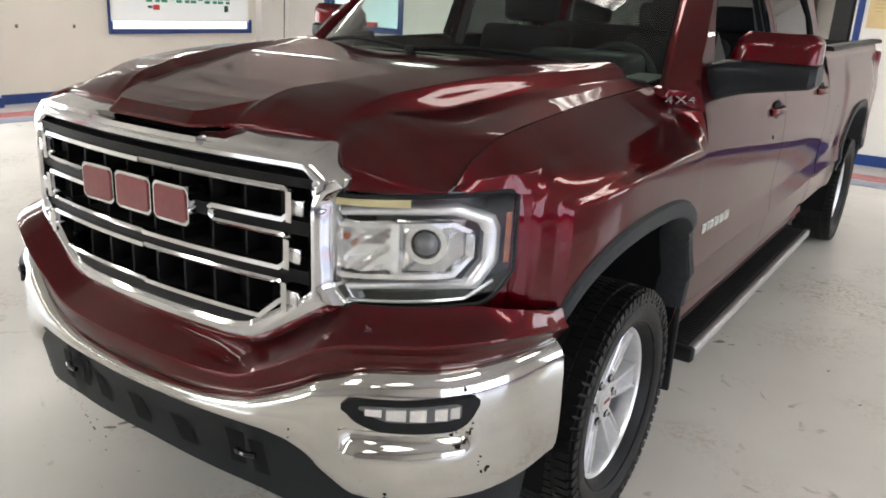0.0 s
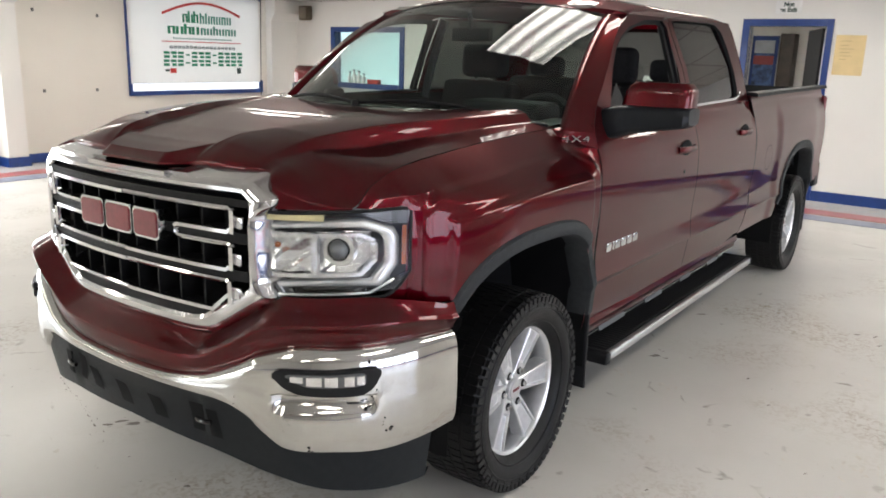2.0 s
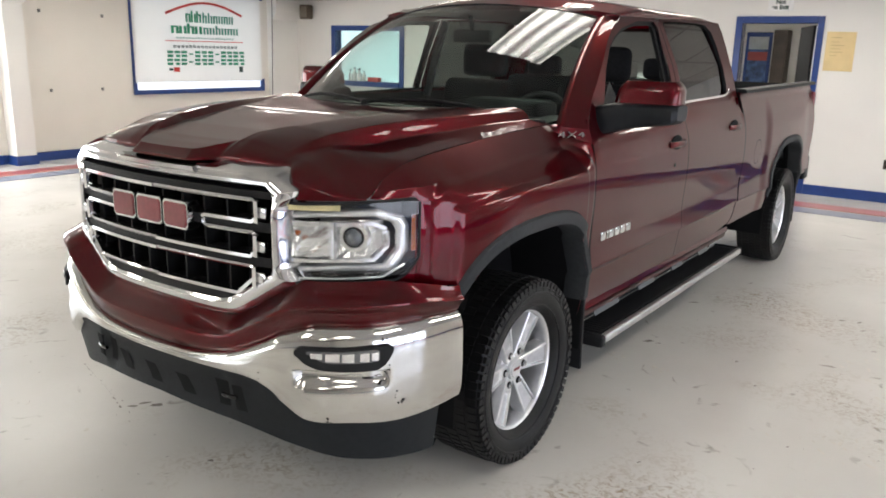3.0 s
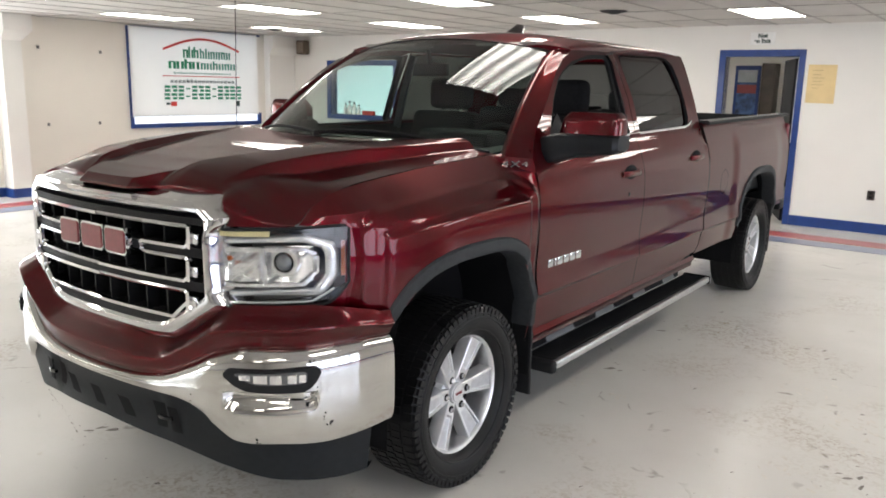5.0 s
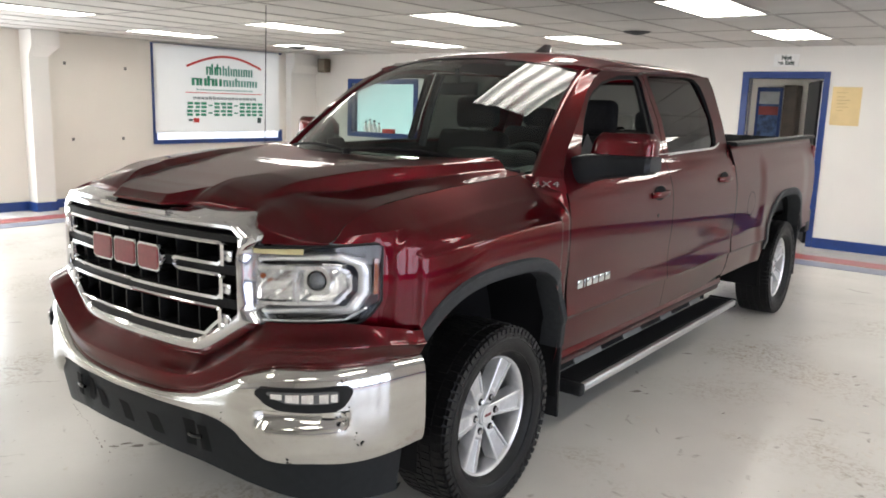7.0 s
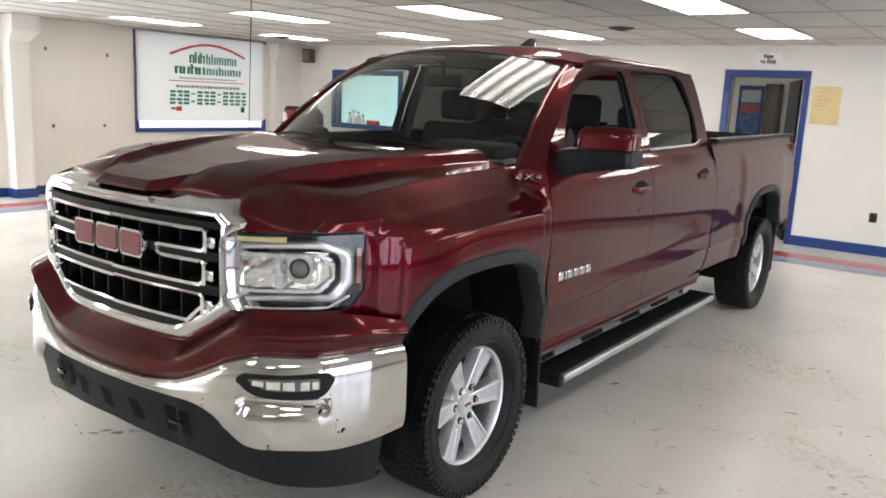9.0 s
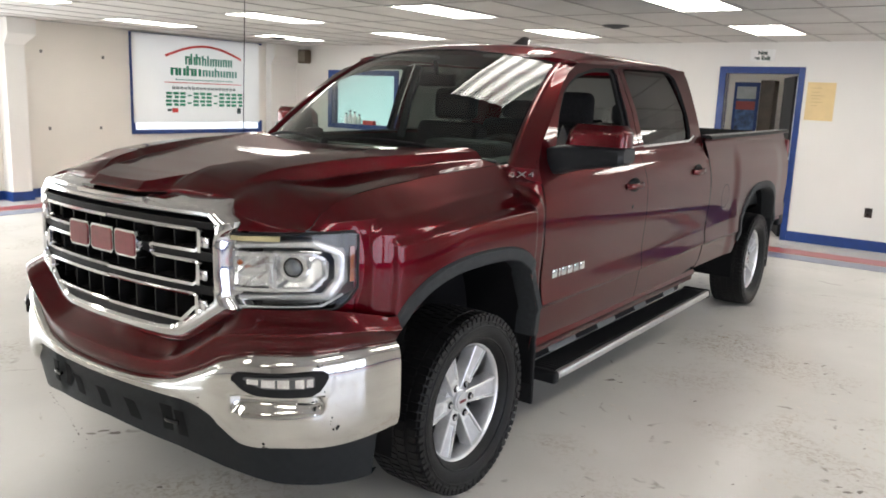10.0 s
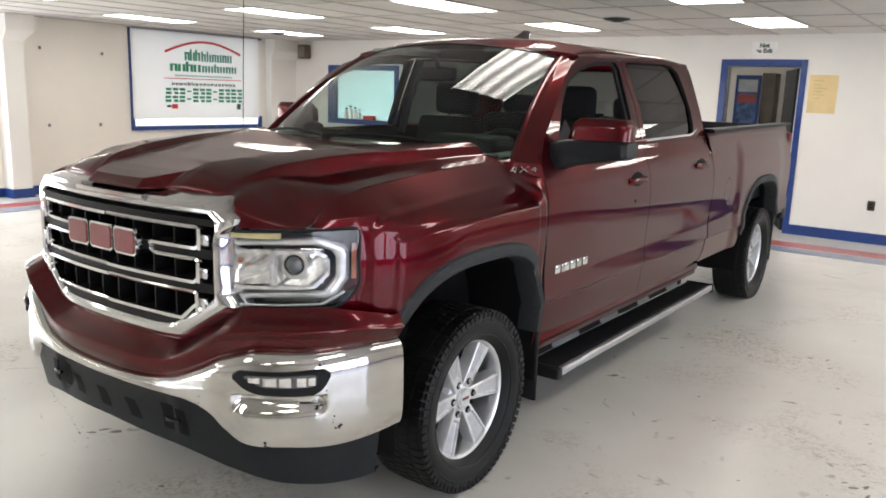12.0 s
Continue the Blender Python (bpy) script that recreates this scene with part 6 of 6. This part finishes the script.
# ---- things on the walls ----
def banner():
    w = empty("banner", (LEFT, 6.0, 0.88))
    tagged(w, "white vinyl banner with green and red print hung over a window", "banner")
    y0, y1, z0, z1 = 4.70, 7.245, 1.06, 2.45
    rows = []
    for i in range(41):
        y = lerp(y0, y1, i / 40)
        rows.append([(LEFT + 0.055 + 0.006 * math.sin(y * 5.0 + z * 2.0) * (1 - (z - z0) / (z1 - z0)), y, z) for z in np.linspace(z0, z1, 13)])
    part("sheet", grid(rows), VINYL, w)

    def bar(nm, a, b, c, d, mat, deep=0.004):
        part(nm, slab(LEFT + 0.066, LEFT + 0.066 + deep, a, b, c, d), mat, w, smooth=0)

    # red arc
    arc = [(LEFT + 0.068, 5.295 + 1.525 * t, 2.105 + 0.215 * math.sin(math.pi * (0.03 + 0.90 * t)) - 0.01 * t) for t in np.linspace(0, 1, 25)]
    part("print_arc", tube(arc, [(-0.002, -0.018), (0.002, -0.018), (0.002, 0.018), (-0.002, 0.018)]), PRINT_RED, w, smooth=0)
    return w, bar


ban, bar = banner()


def word(y0, y1, z0, z1, n, mat, gap=0.18, tall=()):
    """A run of writing as plain bars: two thin uprights for each character, taller where listed."""
    step = (y1 - y0) / n
    for k in range(n):
        a, wide = y0 + k * step, step * (1 - gap)
        top = z1 if k in tall else lerp(z0, z1, 0.74)
        bar("print_bar", a, a + wide * 0.36, z0, top, mat)
        bar("print_bar", a + wide * 0.64, a + wide, z0, lerp(z0, z1, 0.74), mat)
        if k % 2 == 0:
            bar("print_bar", a + wide * 0.36, a + wide * 0.64, lerp(z0, z1, 0.60), lerp(z0, z1, 0.74), mat)


def number(y0, y1, z0, z1, n, mat):
    """A run of figures as pairs of stacked bars, with short dashes between the groups."""
    step, mid = (y1 - y0) / n, (z0 + z1) / 2
    for k in range(n):
        a = y0 + k * step
        if k in (3, 7):
            bar("print_bar", a + step * 0.2, a + step * 0.8, mid - 0.012, mid + 0.012, mat)
            continue
        bar("print_bar", a + step * 0.10, a + step * 0.88, mid + 0.010, z1, mat)
        bar("print_bar", a + step * (0.10 + 0.2 * (k % 2)), a + step * 0.88, z0, mid - 0.010, mat)



word(5.67, 5.98, 2.005, 2.185, 3, GREEN, 0.08, (1, 2))
word(6.00, 6.65, 2.000, 2.165, 6, GREEN_LIGHT, 0.2, (0, 1))
word(5.385, 5.99, 1.825, 1.985, 4, GREEN, 0.08, (2,))
word(6.01, 6.75, 1.825, 1.965, 6, GREEN_LIGHT, 0.2, (2,))
word(5.48, 6.65, 1.745, 1.775, 20, GREEN_LIGHT, 0.35, (0, 2, 7, 14))
bar("print_line", 5.27, 6.825, 1.702, 1.714, PRINT_RED)
word(5.41, 6.72, 1.600, 1.655, 17, PRINT_DARK, 0.35, (4, 5))
number(5.28, 6.86, 1.455, 1.555, 12, GREEN)
number(5.27, 6.86, 1.330, 1.430, 12, GREEN)
bar("print_bar", 5.40, 5.51, 1.223, 1.295, PRINT_RED)
bar("print_bar", 5.31, 5.385, 1.245, 1.280, PRINT_DARK)
bar("print_bar", 6.73, 6.81, 1.210, 1.305, PRINT_DARK)


def banner_window():
    f = empty("window_2", (LEFT, 6.0, 0.88))
    tagged(f, "blue framed window behind the banner", "window", kind="structure")
    t = 0.05
    for a, b, c, d, nm in ((4.69, 4.735, 0.88, 2.455, "window_frame"), (7.25, 7.32, 0.88, 1.09, "window_frame"), (4.735, 7.25, 0.88, 0.945, "window_sill"), (4.735, 7.32, 2.43, 2.458, "window_frame")):
        part(nm, slab(LEFT, LEFT + 0.05, a, b, c, d, 0.003), BLUE, f, smooth=0)
    part("pane", slab(LEFT + 0.004, LEFT + 0.01, 4.73, 7.26, 0.95, 2.42), glow("window_daylight", (0.78, 0.87, 1.0), 1.05), f, smooth=0)


banner_window()


def text(name, body, size, loc, mat, parent):
    t = bpy.data.curves.new(name, "FONT")
    t.body, t.size, t.align_x, t.extrude, t.offset = body, size, "CENTER", 0.001, 0.0035
    t.materials.append(mat)
    o = new(name, t)
    o.matrix_world = Matrix.Translation(loc) @ Matrix.Rotation(math.pi / 2, 4, "X")
    o.parent = parent
    o.matrix_parent_inverse = parent.matrix_world.inverted()
    return o


sign = link("exit_sign", slab(-0.28, 0.02, BACK - 0.006, BACK, 2.235, 2.385, 0.002), SIGN_WHITE, None, smooth=0)
tagged(sign, "small white paper sign reading Not an Exit", "sign")
text("sign_text", "Not", 0.070, (-0.13, BACK - 0.008, 2.318), PRINT_DARK, sign)
text("sign_text", "an Exit", 0.070, (-0.13, BACK - 0.008, 2.254), PRINT_DARK, sign)

paper = link("paper_note", grid([[(x, BACK - 0.006 - 0.006 * math.sin((x - 0.44) * 9) ** 2, z - 0.012 * (x - 0.44)) for z in np.linspace(1.53, 1.99, 6)] for x in np.linspace(0.445, 0.77, 9)], 0.001), PAPER)
tagged(paper, "manila paper note with handwriting taped to the wall", "paper note")
for k, (z, l) in enumerate(((1.92, 0.12), (1.87, 0.09), (1.83, 0.15), (1.79, 0.11), (1.75, 0.14), (1.71, 0.08))):
    part("ink_line", slab(0.50 + 0.01 * (k % 2), 0.50 + l, BACK - 0.0145, BACK - 0.0135, z - 0.003, z + 0.002), material("faint_ink", (0.42, 0.31, 0.16), 0.8), paper, smooth=0)

outlet = empty("wall_outlet", (1.30, BACK, 0.458))
tagged(outlet, "dark brown wall socket cover plate", "wall outlet")
part("cover_plate", slab(1.258, 1.342, BACK - 0.008, BACK, 0.40, 0.516, 0.003), material("brown_plate", (0.03, 0.022, 0.018), 0.35), outlet)
for z in (0.435, 0.482):
    part("socket", slab(1.282, 1.318, BACK - 0.012, BACK - 0.006, z - 0.014, z + 0.014, 0.003), BLACK_GLOSS, outlet)

sp = empty("wall_speaker", (-8.30, BACK, 2.28))
tagged(sp, "small brown box loudspeaker high on the wall", "loudspeaker")
part("speaker_box", slab(-8.36, -8.14, BACK - 0.17, BACK - 0.02, 2.15, 2.40, 0.03, 4), SPEAKER_BROWN, sp)
part("speaker_grille", slab(-8.335, -8.165, BACK - 0.180, BACK - 0.168, 2.18, 2.37, 0.008), material("speaker_cloth", (0.22, 0.19, 0.15), 0.9, 0, 0, 80, 0.2, 0.4, 700), sp)
part("speaker_bracket", slab(-8.28, -8.22, BACK - 0.03, BACK, 2.22, 2.33), BLACK, sp)

for y, z in ((3.31, 2.06), (4.25, 2.03), (3.38, 0.98), (4.17, 0.98)):
    hk = link("wall_bracket", slab(LEFT, LEFT + 0.015, y - 0.018, y + 0.018, z - 0.022, z + 0.022, 0.004), TRIM_GREY)
    tagged(hk, "small grey metal bracket screwed to the wall", "wall bracket", "wall brackets")

# hall beyond the doorway
post = empty("poster", (-1.2, HB, 1.4))
tagged(post, "blue framed poster with red and blue print", "poster")
part("poster_frame", slab(-1.36, -0.95, HB - 0.03, HB, 0.5, 2.07, 0.004), BLUE, post, smooth=0)
part("poster_sheet", slab(-1.31, -1.00, HB - 0.036, HB - 0.03, 0.56, 2.0), material("poster_blue", (0.05, 0.10, 0.24), 0.4, 0, 0, 14, 0.7), post, smooth=0)
part("poster_band", slab(-1.31, -1.00, HB - 0.042, HB - 0.036, 1.62, 1.76), material("poster_red", (0.30, 0.06, 0.06), 0.5), post, smooth=0)
part("poster_band", slab(-1.31, -1.00, HB - 0.042, HB - 0.036, 1.80, 2.0), material("poster_grey", (0.40, 0.44, 0.48), 0.5), post, smooth=0)
cup = link("hall_cabinet", slab(-0.87, -0.66, HB - 0.30, HB, 0, 2.10, 0.01), WOOD_DARK)
tagged(cup, "tall dark brown cabinet in the hallway", "cabinet")
od = empty("door_2", (0.31, BACK + 0.16, 0))
tagged(od, "dark open door leaf standing in the doorway", "door", kind="structure")
bm = slab(-0.92, 0.0, -0.02, 0.02, 0.01, 2.07, 0.004)
bmesh.ops.transform(bm, matrix=Matrix.Translation((0.27, BACK + 0.17, 0)) @ Matrix.Rotation(radians(-69), 4, "Z"), verts=bm.verts)
part("door_leaf", bm, material("dark_door", (0.008, 0.009, 0.012), 0.9), od, smooth=0)
# white strip put in for the bright daylight seen past the leaf
part("daylight_strip", slab(0.285, 0.318, BACK + 0.155, BACK + 0.175, 1.02, 2.06), SIGN_WHITE, od, "white strip standing in for bright daylight beside the door leaf", smooth=0)
copy_thing(first, Matrix.Translation((-0.9, BACK + 1.1, CEIL + 0.045)))

# dark scuffs and stains on the floor
STAINS = [(0.824, 2.618, 0.040), (0.877, 1.686, 0.050), (0.933, 1.682, 0.018), (1.389, 1.687, 0.018), (1.564, 1.40, 0.014), (1.833, 2.891, 0.03), (1.88, 2.73, 0.025), (1.733, 2.868, 0.03), (2.212, 1.882, 0.018), (2.263, 1.621, 0.016), (2.241, 1.089, 0.022), (2.282, 1.061, 0.024), (2.32, 1.097, 0.026), (2.341, 1.004, 0.03), (2.278, 1.35, 0.016), (2.296, 1.213, 0.014), (1.859, 0.80, 0.012), (1.389, 0.265, 0.012), (1.989, 2.358, 0.02), (-0.70, -0.66, 0.03), (-0.64, -0.64, 0.035), (-0.72, -0.72, 0.025), (-0.02, -0.82, 0.025)]
rng = random.Random(4)
bm = bmesh.new()


def stain(x, y, size, ang):
    k = rng.randint(7, 11)
    pts = []
    for q in range(k):
        a = 2 * math.pi * q / k
        rr = size * rng.uniform(0.35, 1.0)
        px, py = rr * math.cos(a), 0.42 * rr * math.sin(a)
        pts.append(bm.verts.new((x + px * math.cos(ang) - py * math.sin(ang), y + px * math.sin(ang) + py * math.cos(ang), 0.0008)))
    bm.faces.new(pts)


for x, y, z in STAINS:
    stain(x, y, z * 1.25, rng.uniform(0.4, 1.4))
    for _ in range(2):
        stain(x + rng.gauss(0, 0.12), y + rng.gauss(0, 0.12), z * rng.uniform(0.15, 0.35), rng.uniform(0, 3.1))
for _ in range(60):
    stain(rng.uniform(1.4, 3.6), rng.uniform(-0.6, 3.6), rng.uniform(0.003, 0.009), rng.uniform(0, 3.1))
for _ in range(50):
    stain(rng.uniform(-3.5, 0.2), rng.uniform(-1.8, -0.4), rng.uniform(0.003, 0.010), rng.uniform(0, 3.1))
for k in range(26):
    t = k / 25
    stain(lerp(-1.36, -0.74, t) + rng.gauss(0, 0.006), lerp(-0.57, -0.75, t) + rng.gauss(0, 0.008), rng.uniform(0.004, 0.014), -0.28)
st = link("floor_stains", bm, material("floor_scuff", (0.15, 0.13, 0.11), 0.5, 0, 0, 30, 0.4), None, smooth=0)
tagged(st, "small dark scuffs and chips in the floor paint", "floor stain", kind="stuff")

# faint brown smears
bm = bmesh.new()
for cx, cy, wx, wy, n in ((1.94, 2.15, 0.14, 0.12, 26), (2.27, 1.68, 0.14, 0.12, 44), (2.34, 1.53, 0.10, 0.10, 26), (1.98, 0.96, 0.12, 0.12, 18), (1.08, 1.30, 0.035, 0.02, 8), (1.27, 0.65, 0.02, 0.03, 5), (0.80, 1.25, 0.05, 0.10, 8), (-1.2, -0.9, 0.25, 0.15, 10)):
    for _ in range(n):
        stain(rng.gauss(cx, wx), rng.gauss(cy, wy), rng.uniform(0.010, 0.036), rng.gauss(-0.9, 0.35))
sm = link("floor_smears", bm, material("floor_smear", (0.50, 0.47, 0.42), 0.4, 0, 0, 22, 0.12), None, smooth=0)
tagged(sm, "faint brown smears and tyre marks on the floor", "floor stain", kind="stuff")
